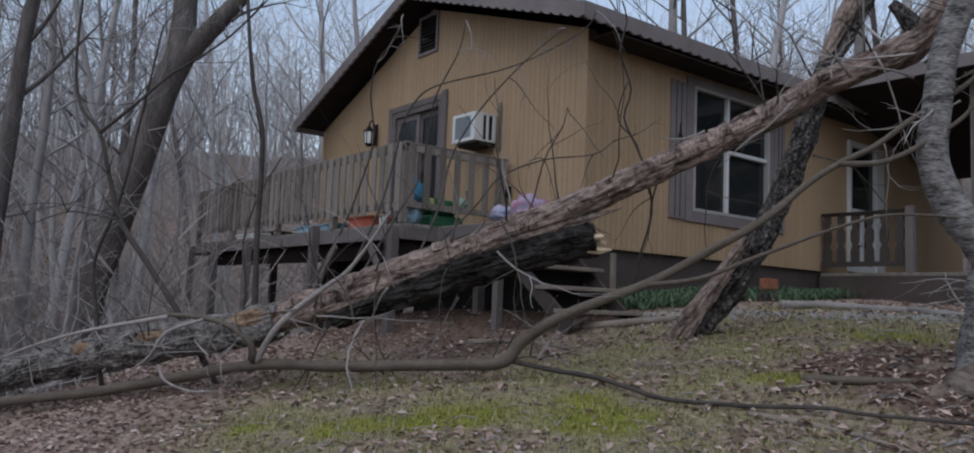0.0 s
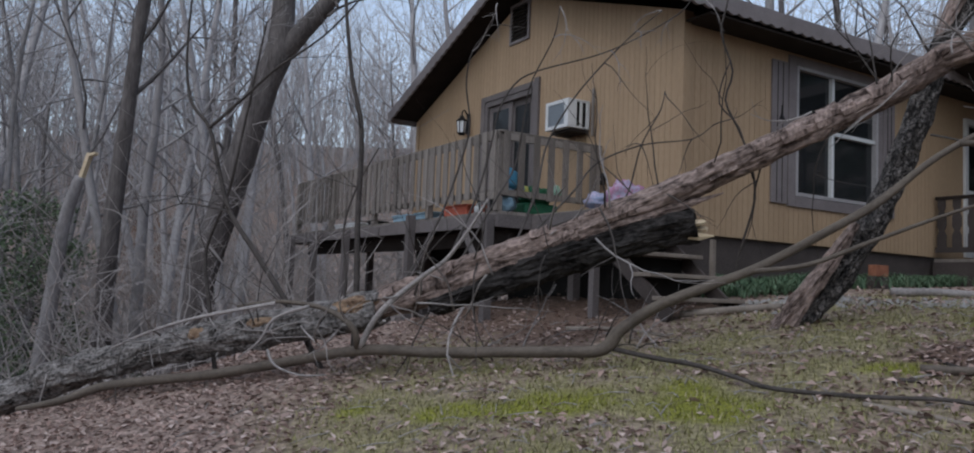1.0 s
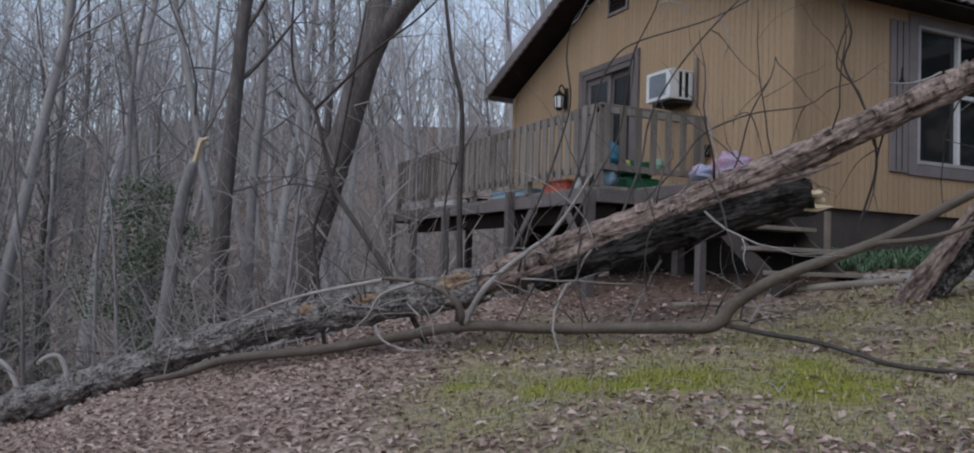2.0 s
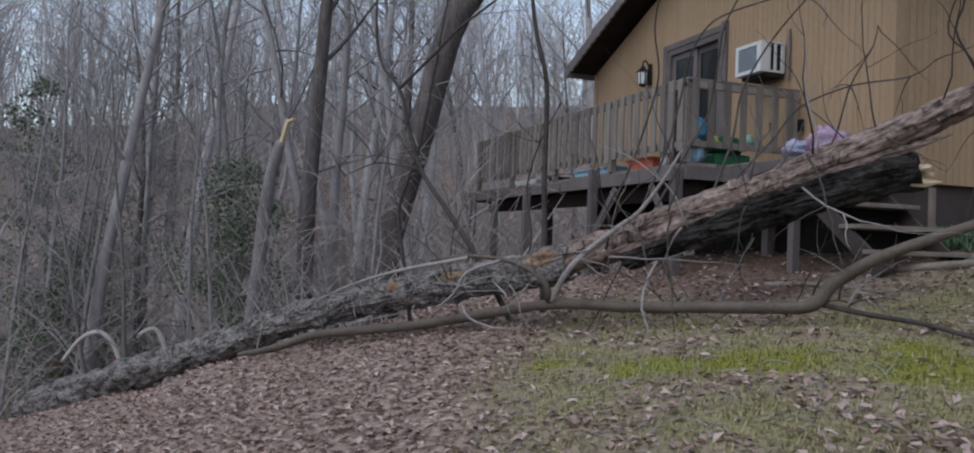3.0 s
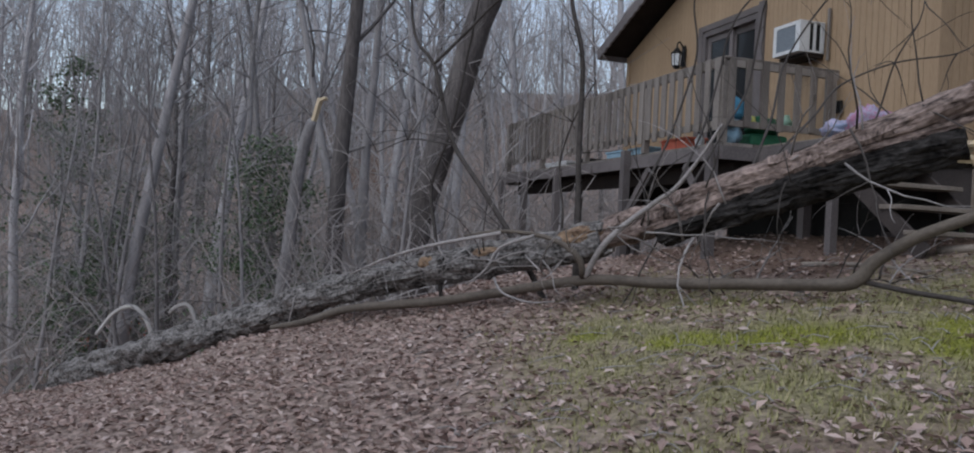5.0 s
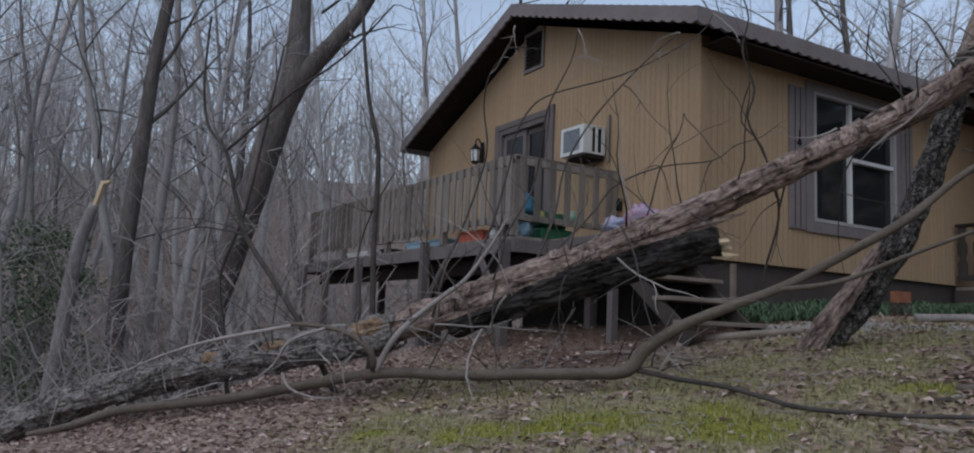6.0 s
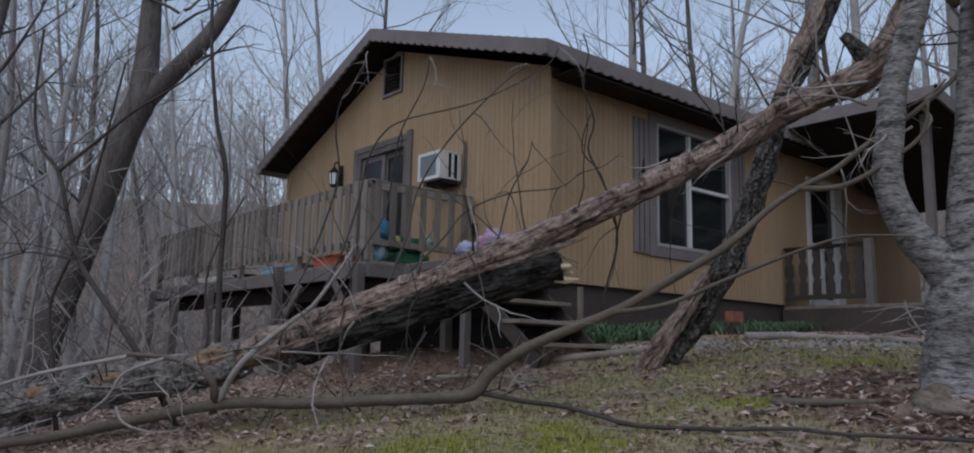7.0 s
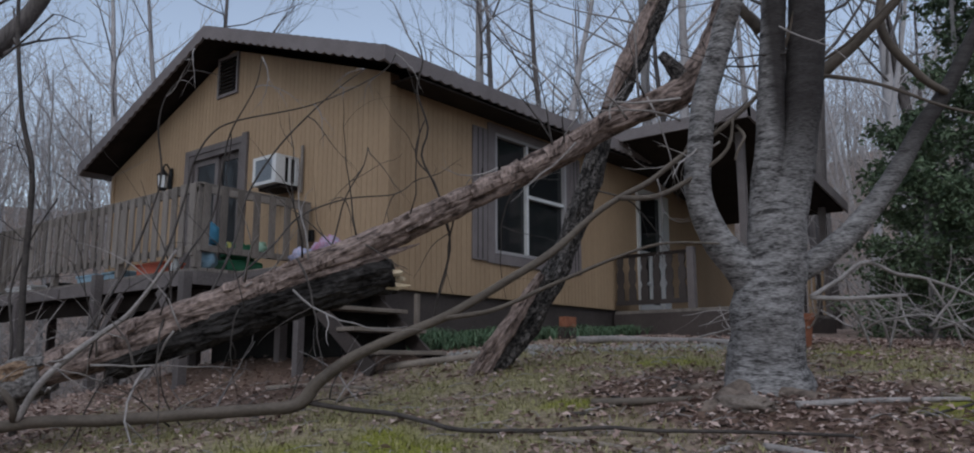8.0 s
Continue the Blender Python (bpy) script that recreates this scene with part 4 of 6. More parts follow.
for nm, pts, mat, sd, rg in (("lower_trunk", LOW_LOG, LOGBARK, 1.0, 0.10), ("upper_trunk", TOP_LOG, BAREWOOD, 5.0, 0.09), ("split_trunk", UNDER_LOG, SHADEBARK, 9.0, 0.18)):
    part(nm, Shape().tube([p[:3] for p in pts], [p[3] for p in pts], 48, 0.45, rg, sd, step=0.035), mat, fallen,
         {"lower_trunk": "grey bark-covered lower trunk", "upper_trunk": "bare reddish-grey upper trunk", "split_trunk": "black flaking split trunk, darkened for the shade under the log"}[nm], soft=False)
part("cut_end", Shape().tube([(-7.84, -9.83, -0.75), (-7.72, -9.73, -0.70)], [0.24, 0.275], 28, 0.25, 0.1, 2), SHADEBARK, fallen, "black rotten butt end")
part("splintered_end", splinters(Shape(), (2.27, -1.98, 2.90), (0.78, 0.6, 0.1), 0.085, 7, 3, 0.05).tube([(2.20, -2.06, 2.84), (2.27, -2.0, 2.82), (2.36, -1.93, 2.83)], [0.05, 0.035, 0.006], 6), FRESHWOOD, fallen, "fresh orange splintered wood")
part("splintered_top", splinters(Shape(), (4.66, -0.12, 5.62), (0.2, 0.2, 1), 0.10, 14, 6, 0.4), BAREWOOD, fallen)
for k, (q0, q1, q2, r) in enumerate((((1.78, -2.42, 2.93), (2.10, -2.16, 3.06), (2.42, -1.89, 3.20), 0.06), ((1.45, -2.70, 2.80), (1.80, -2.44, 2.93), (2.12, -2.18, 3.04), 0.05), ((1.1, -2.98, 2.66), (1.5, -2.68, 2.80), (1.78, -2.46, 2.90), 0.05))):
    part("torn_shard", Shape().tube([q0, q1, q2], [r, r * 0.7, 0.004], 12, 0.3, 0.4, k + 30, step=0.05), BAREWOOD, fallen)
part("knot", Shape().tube([(4.28, -0.44, 4.66), (4.20, -0.56, 4.82), (4.15, -0.62, 4.90)], [0.09, 0.055, 0.04], 12, 0.2, 0.2, 3, step=0.04), DARKBARK, fallen)
# loose slabs of bark along the log
rnd = random.Random(12)
for i in range(34):
    a = rnd.choice(LOW_LOG[3:] + TOP_LOG[:10])
    k = (LOW_LOG + TOP_LOG).index(a)
    b = (LOW_LOG + TOP_LOG)[min(k + 1, len(LOW_LOG + TOP_LOG) - 1)]
    t = rnd.random()
    c = Vector(a[:3]).lerp(Vector(b[:3]), t)
    d = (Vector(b[:3]) - Vector(a[:3])).normalized()
    if d.length < 0.5:
        continue
    w = Vector((0.63, -0.77, rnd.uniform(-0.6, 1.2))).normalized()
    w = (w - d * w.dot(d)).normalized()
    u = d.cross(w)
    ln, wd = rnd.uniform(0.10, 0.32), rnd.uniform(0.02, 0.06)
    p = c + w * (a[3] * 0.97)
    v = []
    for sgn in (-1, 0, 1):
        lift = 0.02 + 0.025 * abs(sgn) * rnd.random()
        v += [tuple(p + d * ln * sgn * 0.5 + u * wd + w * (lift - 0.02)), tuple(p + d * ln * sgn * 0.5 + w * lift), tuple(p + d * ln * sgn * 0.5 - u * wd + w * (lift - 0.02))]
    v += [tuple(Vector(q) - w * 0.03) for q in v]
    f = [(0, 3, 4, 1), (1, 4, 5, 2), (3, 6, 7, 4), (4, 7, 8, 5), (9, 10, 13, 12), (10, 11, 14, 13), (12, 13, 16, 15), (13, 14, 17, 16), (0, 9, 12, 3), (3, 12, 15, 6), (2, 5, 14, 11), (5, 8, 17, 14), (0, 1, 10, 9), (1, 2, 11, 10), (6, 15, 16, 7), (7, 16, 17, 8)]
    part("bark_slab", Shape().add(v, f), BAREWOOD if a in TOP_LOG else LOGBARK, fallen)
for i, (k, ln, wd) in enumerate(((8.55, 0.55, 0.085), (6.95, 0.40, 0.075), (6.05, 0.24, 0.075))):
    a, b = LOW_LOG[int(k)], LOW_LOG[int(k) + 1]
    c, d = Vector(a[:3]).lerp(Vector(b[:3]), k % 1), (Vector(b[:3]) - Vector(a[:3])).normalized()
    w = Vector((0.5, -0.72, 0.5))
    w = (w - d * w.dot(d)).normalized()
    u = d.cross(w)
    # a worn scoop lying just proud of the bark
    s = Shape().tube([c + w * (a[3] - wd * 0.62) + d * ln * q for q in (-0.55, -0.4, -0.15, 0.15, 0.4, 0.55)], [0.01, wd * 0.6, wd, wd * 0.95, wd * 0.65, 0.01], 20, 0.5, 0.2, k, step=0.03)
    part("bare_patch", s, BAREPATCH, fallen, "pale orange patch of bare wood")

# ---- the bent sapling in front ----
sapling = thing("bent_sapling", (-2.95, -6.8, 0.7), "smooth brown sapling bent along the ground and up again", "sapling")
STEM = [(-2.95, -6.80, 0.80, 0.028), (-2.60, -6.42, 0.92, 0.048), (-2.42, -6.02, 1.085, 0.056), (-1.95, -5.55, 1.20, 0.058), (-1.45, -5.14, 1.30, 0.058), (-0.90, -4.72, 1.445, 0.058), (0.0, -4.10, 1.67, 0.058), (0.60, -3.66, 1.70, 0.055), (1.26, -3.20, 1.76, 0.056), (1.72, -2.90, 1.80, 0.059),
        (1.90, -2.775, 1.825, 0.060), (1.985, -2.71, 1.90, 0.066), (2.02, -2.69, 1.97, 0.062), (2.10, -2.63, 2.06, 0.059), (2.32, -2.49, 2.23, 0.053), (2.65, -2.25, 2.41, 0.044), (2.94, -2.05, 2.56, 0.041), (3.34, -1.78, 2.84, 0.039), (3.61, -1.58, 3.05, 0.037), (3.89, -1.40, 3.34, 0.029),
        (4.08, -1.26, 3.50, 0.028), (4.27, -1.13, 3.62, 0.026), (4.49, -0.98, 3.83, 0.023), (4.78, -0.77, 4.08, 0.022), (5.11, -0.57, 4.47, 0.020), (5.35, -0.60, 5.0, 0.017), (5.6, -0.7, 5.8, 0.012)]
part("stem", Shape().tube([p[:3] for p in STEM], [p[3] * 0.87 for p in STEM], 16, 0.10, 0.05, 2, step=0.05), SMOOTHBARK, sapling, soft=True)


def limb(parent, name, pts, r0, r1, mat, n=8, step=0.08):
    k = len(pts)
    return part(name, Shape().tube(pts, [r0 + (r1 - r0) * i / (k - 1) for i in range(k)], n, 0.15, 0.04, r0 * 50, step=step), mat, parent, soft=True)


limb(sapling, "limb", [(4.06, -1.28, 3.49), (4.33, -1.1, 3.50), (4.63, -0.92, 3.69), (4.81, -0.8, 3.88), (4.86, -0.8, 4.12)], 0.026, 0.010, SMOOTHBARK)
limb(sapling, "ground_limb", [(1.97, -2.70, 1.85), (2.30, -2.52, 1.80), (2.62, -2.36, 1.77), (3.05, -2.38, 1.72), (3.38, -2.42, 1.69), (3.92, -2.25, 1.70), (4.36, -2.02, 1.73), (4.65, -1.95, 1.72), (5.2, -1.78, 1.73), (5.85, -1.62, 1.73)], 0.022, 0.010, DARKTWIG)
limb(sapling, "limb", [(2.86, -2.1, 2.52), (3.3, -1.95, 2.58), (3.7, -1.75, 2.76), (4.2, -1.5, 2.98), (4.55, -1.45, 3.05), (5.0, -1.5, 3.0)], 0.022, 0.007, SMOOTHBARK)
limb(sapling, "dead_limb", [(0.02, -4.12, 1.70), (0.18, -4.05, 1.98), (0.33, -3.90, 2.20), (0.55, -3.72, 2.42), (0.72, -3.62, 2.55), (0.90, -3.5, 2.82), (1.05, -3.40, 3.10)], 0.034, 0.012, TWIGBARK)
limb(sapling, "loop_limb", [(0.0, -4.14, 1.70), (0.06, -4.2, 1.86), (-0.06, -4.3, 1.98), (-0.35, -4.42, 2.06), (-0.75, -4.7, 2.09), (-1.1, -5.0, 2.02)], 0.034, 0.016, SMOOTHBARK)
limb(sapling, "dead_limb", [(-0.4, -4.5, 2.06), (-0.68, -4.75, 1.92), (-0.78, -4.85, 1.70), (-0.95, -5.0, 1.52)], 0.018, 0.007, TWIGBARK)
limb(sapling, "dead_limb", [(-0.75, -4.72, 2.07), (-1.3, -5.3, 1.90), (-1.75, -5.7, 1.72), (-2.3, -6.0, 1.50)], 0.022, 0.008, TWIGBARK)
limb(sapling, "dead_limb", [(-0.66, -4.80, 1.62), (-0.4, -4.8, 1.50), (0.1, -4.72, 1.46), (0.45, -4.6, 1.50)], 0.014, 0.006, TWIGBARK)
# tangle of dead twigs round the logs
rnd = random.Random(21)


def twig(parent, a, d, length, r, rr, depth, mat, name="twig", droop=0.0):
    """A crooked twig; its forks are pieces under it."""
    made = []

    def go(a, d, length, r, depth):
        pts, p, v = [Vector(a)], Vector(a), Vector(d).normalized()
        k = 8
        mine = len(made)
        made.append(None)
        bend = Vector((rr.uniform(-1, 1), rr.uniform(-1, 1), rr.uniform(-1, 1) - droop)) * 0.13
        for i in range(k):
            v = (v + bend + Vector((rr.uniform(-1, 1), rr.uniform(-1, 1), rr.uniform(-1, 1))) * 0.2).normalized()
            p = p + v * length / k
            pts.append(p.copy())
            if depth and i in (2, 5):
                w = (v + Vector((rr.uniform(-1, 1), rr.uniform(-1, 1), rr.uniform(-0.5, 1))) * 0.9).normalized()
                go(p, w, length * rr.uniform(0.35, 0.6), r * (1 - i / k) * 0.7, depth - 1)
        made[mine] = Shape().tube(pts, [r * (1 - 0.8 * i / k) for i in range(k + 1)], 5)

    go(a, d, length, r, depth)
    main = part(name, made[0], mat, parent, soft=True)
    for s in made[1:]:
        part("fork", s, mat, main, soft=True)
    return main


for i in range(44):
    a = rnd.choice(TOP_LOG[1:12] + UNDER_LOG[1:] + LOW_LOG[4:])
    o = Vector((rnd.uniform(0.0, 0.15), rnd.uniform(-0.25, 0.0), 0.05))
    up = rnd.random() < 0.6
    d = (rnd.uniform(-0.7, 0.7), rnd.uniform(-0.5, 0.2), rnd.uniform(0.4, 1.2) if up else rnd.uniform(-1.0, -0.3))
    twig(fallen, Vector(a[:3]) + o, d, rnd.uniform(0.5, 1.5), rnd.uniform(0.006, 0.012), rnd, 1, rnd.choice((TWIGBARK, DARKTWIG, DARKTWIG)))
# long bare branches that arch up from the log in front of the house
ARCHES = [
    [(0.35, -3.45, 2.45), (0.05, -2.95, 3.2), (-0.07, -2.71, 3.83), (0.01, -2.69, 4.16), (0.13, -2.59, 4.45), (0.30, -2.40, 4.61), (0.76, -1.80, 4.84), (1.20, -1.28, 5.22), (1.32, -1.17, 5.45)],
    [(0.0, -3.7, 2.3), (-0.25, -3.2, 3.0), (-0.28, -2.96, 3.62), (-0.18, -2.92, 4.02), (-0.15, -3.00, 4.47), (-0.08, -2.98, 4.80), (0.06, -2.85, 5.07), (0.12, -2.82, 5.30)],
    [(0.9, -3.0, 2.7), (0.5, -2.5, 3.3), (0.28, -2.23, 3.85), (0.48, -2.07, 4.31), (0.71, -1.84, 4.71), (0.94, -1.61, 5.04), (1.11, -1.42, 5.25)],
    [(1.0, -2.9, 2.8), (0.7, -2.2, 3.3), (0.57, -1.78, 3.67), (0.86, -1.43, 3.87), (1.17, -1.01, 3.95), (1.30, -0.86, 4.09)],
    [(0.45, -3.35, 2.5), (0.2, -2.8, 3.2), (0.07, -2.48, 3.64), (0.18, -2.46, 4.16), (0.25, -2.44, 4.49), (0.43, -2.30, 4.96), (0.50, -2.28, 5.28)],
    [(1.2, -2.78, 2.9), (0.9, -2.1, 3.1), (0.70, -1.50, 3.31), (0.86, -1.43, 3.87), (1.01, -1.31, 4.24), (1.05, -1.30, 4.43)],
]
for pts in ARCHES:
    limb(fallen, "arching_branch", pts, 0.013, 0.005, DARKTWIG, 6)
    for k in range(3):
        a = Vector(pts[-1 - k])
        twig(fallen, a, (rnd.uniform(-0.6, 0.9), rnd.uniform(-0.4, 0.5), rnd.uniform(-0.8, 0.4)), rnd.uniform(0.35, 0.8), 0.007, rnd, 1, rnd.choice((TWIGBARK, DARKTWIG)), "curled_twig", droop=1.0)
for i in range(16):
    x = rnd.uniform(3.6, 5.3)
    a = (x, -0.9 + 0.6 * (x - 4.3) * 0.7 + rnd.uniform(-0.4, 0.2), 3.4 + (x - 3.6) * 0.6 + rnd.uniform(-0.3, 0.7))
    twig(sapling, a, (rnd.uniform(-0.8, 0.5), rnd.uniform(-0.4, 0.4), rnd.uniform(-0.8, 0.9)), rnd.uniform(0.5, 1.2), rnd.uniform(0.007, 0.013), rnd, 2, rnd.choice((TWIGBARK, DARKTWIG)))

for i in range(26):
    t = rnd.random()
    a = Vector((-2.2, -5.6, 1.45)).lerp(Vector((0.9, -3.4, 2.2)), t) + Vector((rnd.uniform(-0.2, 0.2), rnd.uniform(-0.3, 0.1), rnd.uniform(-0.2, 0.15)))
    twig(fallen, a, (rnd.uniform(-1, 1), rnd.uniform(-0.8, 0.3), rnd.uniform(-0.5, 0.6)), rnd.uniform(0.5, 1.3), rnd.uniform(0.006, 0.014), rnd, 1, TWIGBARK, "dead_twig")

for i in range(14):
    a = (rnd.uniform(0.3, 1.7), 0, 0)
    a = (a[0], -3.0 + (a[0] - 0.9) * 0.75 + rnd.uniform(0.0, 0.7), 0)
    a = (a[0], a[1], ground_z(a[0], a[1]) + 0.01)
    twig(fallen, a, (rnd.uniform(-1, 1), rnd.uniform(-1, 1), rnd.uniform(0.1, 0.9)), rnd.uniform(0.5, 1.1), rnd.uniform(0.006, 0.012), rnd, 1, rnd.choice((DARKTWIG, DARKTWIG, TWIGBARK)), "dead_twig")

# ---- leaning dead snag ----
snag = thing("dead_snag", (2.1, -0.55, 2.05), "leaning rotten snag with peeling bark and hollow foot", "dead tree")
SN = [(2.08, -0.62, 1.98, 0.153), (2.22, -0.48, 2.25, 0.134), (2.46, -0.28, 2.65, 0.122), (2.73, -0.05, 3.36, 0.115), (2.91, 0.10, 3.98, 0.111), (3.05, 0.22, 4.62, 0.104), (3.22, 0.36, 5.13, 0.104), (3.42, 0.52, 5.68, 0.100), (3.65, 0.75, 6.5, 0.107)]
part("trunk", Shape().tube([p[:3] for p in SN], [p[3] for p in SN], 30, 0.22, 0.32, 4, step=0.05), DARKBARK, snag)
part("bare_wood", Shape().tube([(2.12, -0.79, 2.0), (2.30, -0.62, 2.4), (2.46, -0.46, 2.75), (2.6, -0.32, 3.05)], [0.10, 0.085, 0.065, 0.03], 24, 0.35, 0.5, 14, step=0.05), BAREWOOD, snag, "reddish bare wood at the foot")
part("bare_top", Shape().tube([(3.10, 0.14, 4.8), (3.24, 0.28, 5.2), (3.42, 0.44, 5.7), (3.6, 0.62, 6.3)], [0.03, 0.085, 0.085, 0.06], 18, 0.4, 0.3, 17, step=0.06), BAREWOOD, snag)
part("splintered_top", splinters(Shape(), (3.65, 0.75, 6.5), (0.2, 0.25, 1), 0.1, 12, 8, 0.4), BAREWOOD, snag)

# ---- the big ring-barked tree with two stems ----
big = thing("large_tree", (4.84, -0.32, 1.95), "large grey tree with ringed bark forking into several stems", "tree")
gz = ground_z(4.84, -0.32)
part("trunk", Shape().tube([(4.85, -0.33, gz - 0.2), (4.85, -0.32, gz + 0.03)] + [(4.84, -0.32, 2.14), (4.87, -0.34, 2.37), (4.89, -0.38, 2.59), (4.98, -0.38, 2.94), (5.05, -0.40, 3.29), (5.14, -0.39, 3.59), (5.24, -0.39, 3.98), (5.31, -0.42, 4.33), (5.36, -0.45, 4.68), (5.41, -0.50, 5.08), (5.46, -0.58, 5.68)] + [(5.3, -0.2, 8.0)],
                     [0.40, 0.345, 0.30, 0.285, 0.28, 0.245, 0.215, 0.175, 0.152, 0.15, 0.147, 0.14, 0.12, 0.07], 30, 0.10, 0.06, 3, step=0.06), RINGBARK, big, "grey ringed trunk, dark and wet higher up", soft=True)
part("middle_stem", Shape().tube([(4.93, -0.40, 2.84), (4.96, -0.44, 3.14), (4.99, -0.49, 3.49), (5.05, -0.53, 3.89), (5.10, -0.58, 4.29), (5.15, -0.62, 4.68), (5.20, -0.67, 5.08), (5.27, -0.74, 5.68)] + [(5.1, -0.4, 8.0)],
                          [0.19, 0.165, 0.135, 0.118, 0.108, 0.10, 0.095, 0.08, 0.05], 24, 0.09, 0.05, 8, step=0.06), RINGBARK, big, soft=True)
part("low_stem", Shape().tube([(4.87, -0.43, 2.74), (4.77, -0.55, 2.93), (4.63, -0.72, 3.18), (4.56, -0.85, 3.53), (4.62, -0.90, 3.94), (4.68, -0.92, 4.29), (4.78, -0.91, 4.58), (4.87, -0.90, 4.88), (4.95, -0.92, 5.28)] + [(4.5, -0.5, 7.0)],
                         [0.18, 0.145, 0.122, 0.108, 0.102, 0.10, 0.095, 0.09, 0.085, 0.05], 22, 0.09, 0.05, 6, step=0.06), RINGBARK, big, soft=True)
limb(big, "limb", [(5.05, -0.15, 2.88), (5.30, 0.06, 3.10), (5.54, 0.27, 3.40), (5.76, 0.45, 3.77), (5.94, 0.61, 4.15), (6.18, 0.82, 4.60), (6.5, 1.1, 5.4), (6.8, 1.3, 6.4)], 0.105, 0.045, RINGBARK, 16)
limb(big, "limb", [(5.26, -0.03, 4.55), (5.6, 0.1, 4.85), (5.95, 0.2, 5.2), (6.4, 0.3, 5.7)], 0.06, 0.03, SMOOTHBARK, 10)
limb(big, "limb", [(5.95, 0.6, 5.9), (5.75, 0.35, 5.1), (5.98, 0.5, 4.6), (6.15, 0.7, 4.45)], 0.045, 0.03, SMOOTHBARK, 10)
limb(big, "limb", [(5.24, -0.1, 4.6), (5.7, 0.2, 4.5), (6.2, 0.5, 4.25), (6.7, 0.8, 4.1)], 0.022, 0.008, SMOOTHBARK)
limb(big, "limb", [(4.95, -0.3, 5.0), (4.75, -0.5, 5.3), (4.5, -0.6, 5.5), (4.2, -0.7, 6.0)], 0.05, 0.02, SMOOTHBARK)
for line, r in (([(4.80, -0.50), (4.72, -0.78), (4.76, -1.02), (4.62, -1.22)], 0.13), ([(4.72, -0.55), (4.84, -0.86), (5.02, -1.05)], 0.10), ([(5.02, -0.52), (5.22, -0.62), (5.40, -0.60)], 0.09), ([(4.62, -0.40), (4.42, -0.52), (4.22, -0.70)], 0.07)):
    k = len(line)
    pts = [(4.86, -0.32, gz + 0.08)] + [(x, y, ground_z(x, y) + r * (-0.05 - 0.55 * i / k)) for i, (x, y) in enumerate(line)]
    part("root", Shape().tube(pts, [0.16] + [r * (1 - 0.45 * i / k) for i in range(k)], 16, 0.35, 0.12, r * 60, step=0.05), ROOTBARK, big, "earth-stained root", soft=True)
for i in range(10):
    a = (5.0 + rnd.uniform(-0.2, 0.3), -0.2, rnd.uniform(4.2, 7))
    twig(big, a, (rnd.uniform(-1, 1), rnd.uniform(-0.6, 0.6), rnd.uniform(0, 0.9)), rnd.uniform(1.0, 2.4), 0.018, rnd, 2, SMOOTHBARK)

# boulder by the foot of the tree
st = thing("boulder", (5.0, -1.05, ground_z(5.0, -1.05)), "low grey boulder half sunk by the tree's foot", "boulder")
part("stone", crumpled((4.95, -1.05, ground_z(4.95, -1.05) - 0.04), (0.22, 0.15, 0.08), 31, 24, 16), STONE, st, soft=True)


# ---- saplings near the deck ----
def slim_tree(paths, label, seed, mat=DARKTWIG):
    """A crooked young tree from a few stem lines (points, foot and tip radius)."""
    x, y = paths[0][0][0][:2]
    t = thing("young_tree", (x, y, ground_z(x, y)), label, "young tree", "young trees")
    rr = random.Random(seed)
    for i, (pts, r0, r1) in enumerate(paths):
        limb(t, "stem" if i == 0 else "limb", pts, r0, r1, mat, 8)
        for _ in range(7):
            a = rr.choice(pts[1:])
            twig(t, a, (rr.uniform(-1, 1), rr.uniform(-0.7, 0.7), rr.uniform(-0.1, 1)), rr.uniform(0.4, 1.3), max(r1 * 0.5, 0.006), rr, 1, mat)
    return t


def foot(x, y):
    return (x, y, ground_z(x, y) - 0.1)


slim_tree([([foot(-1.06, -3.74), (-1.06, -3.74, 2.1), (-1.09, -3.76, 2.98), (-1.10, -3.77, 4.0), (-1.23, -3.88, 4.7), (-1.4, -3.95, 6.0), (-1.3, -3.9, 7.5)], 0.04, 0.014)], "slender bare young tree beside the deck", 1)
slim_tree([([foot(-0.9, -4.1), (-1.26, -4.41, 2.01), (-1.60, -4.68, 2.54), (-1.92, -4.94, 3.04), (-2.08, -5.06, 3.54), (-2.20, -5.16, 3.99), (-2.42, -5.33, 4.3), (-2.5, -5.4, 4.8), (-2.45, -5.4, 5.6)], 0.036, 0.012),
           ([(-2.20, -5.16, 3.99), (-1.85, -4.9, 4.3), (-1.55, -4.64, 4.62), (-1.05, -4.25, 4.98), (-0.6, -3.9, 5.5)], 0.02, 0.008),
           ([(-1.92, -4.94, 3.04), (-2.3, -5.1, 3.1), (-2.8, -5.3, 3.15), (-3.2, -5.6, 3.0)], 0.014, 0.006)], "crooked dark young tree bending over the fallen log", 2)
slim_tree([([foot(-2.2, -4.9), (-2.35, -5.0, 2.0), (-2.45, -5.05, 2.6), (-2.2, -4.9, 3.3), (-2.0, -4.8, 4.2), (-1.8, -4.7, 5.2)], 0.026, 0.01)], "thin bare young tree rising behind the log", 3)
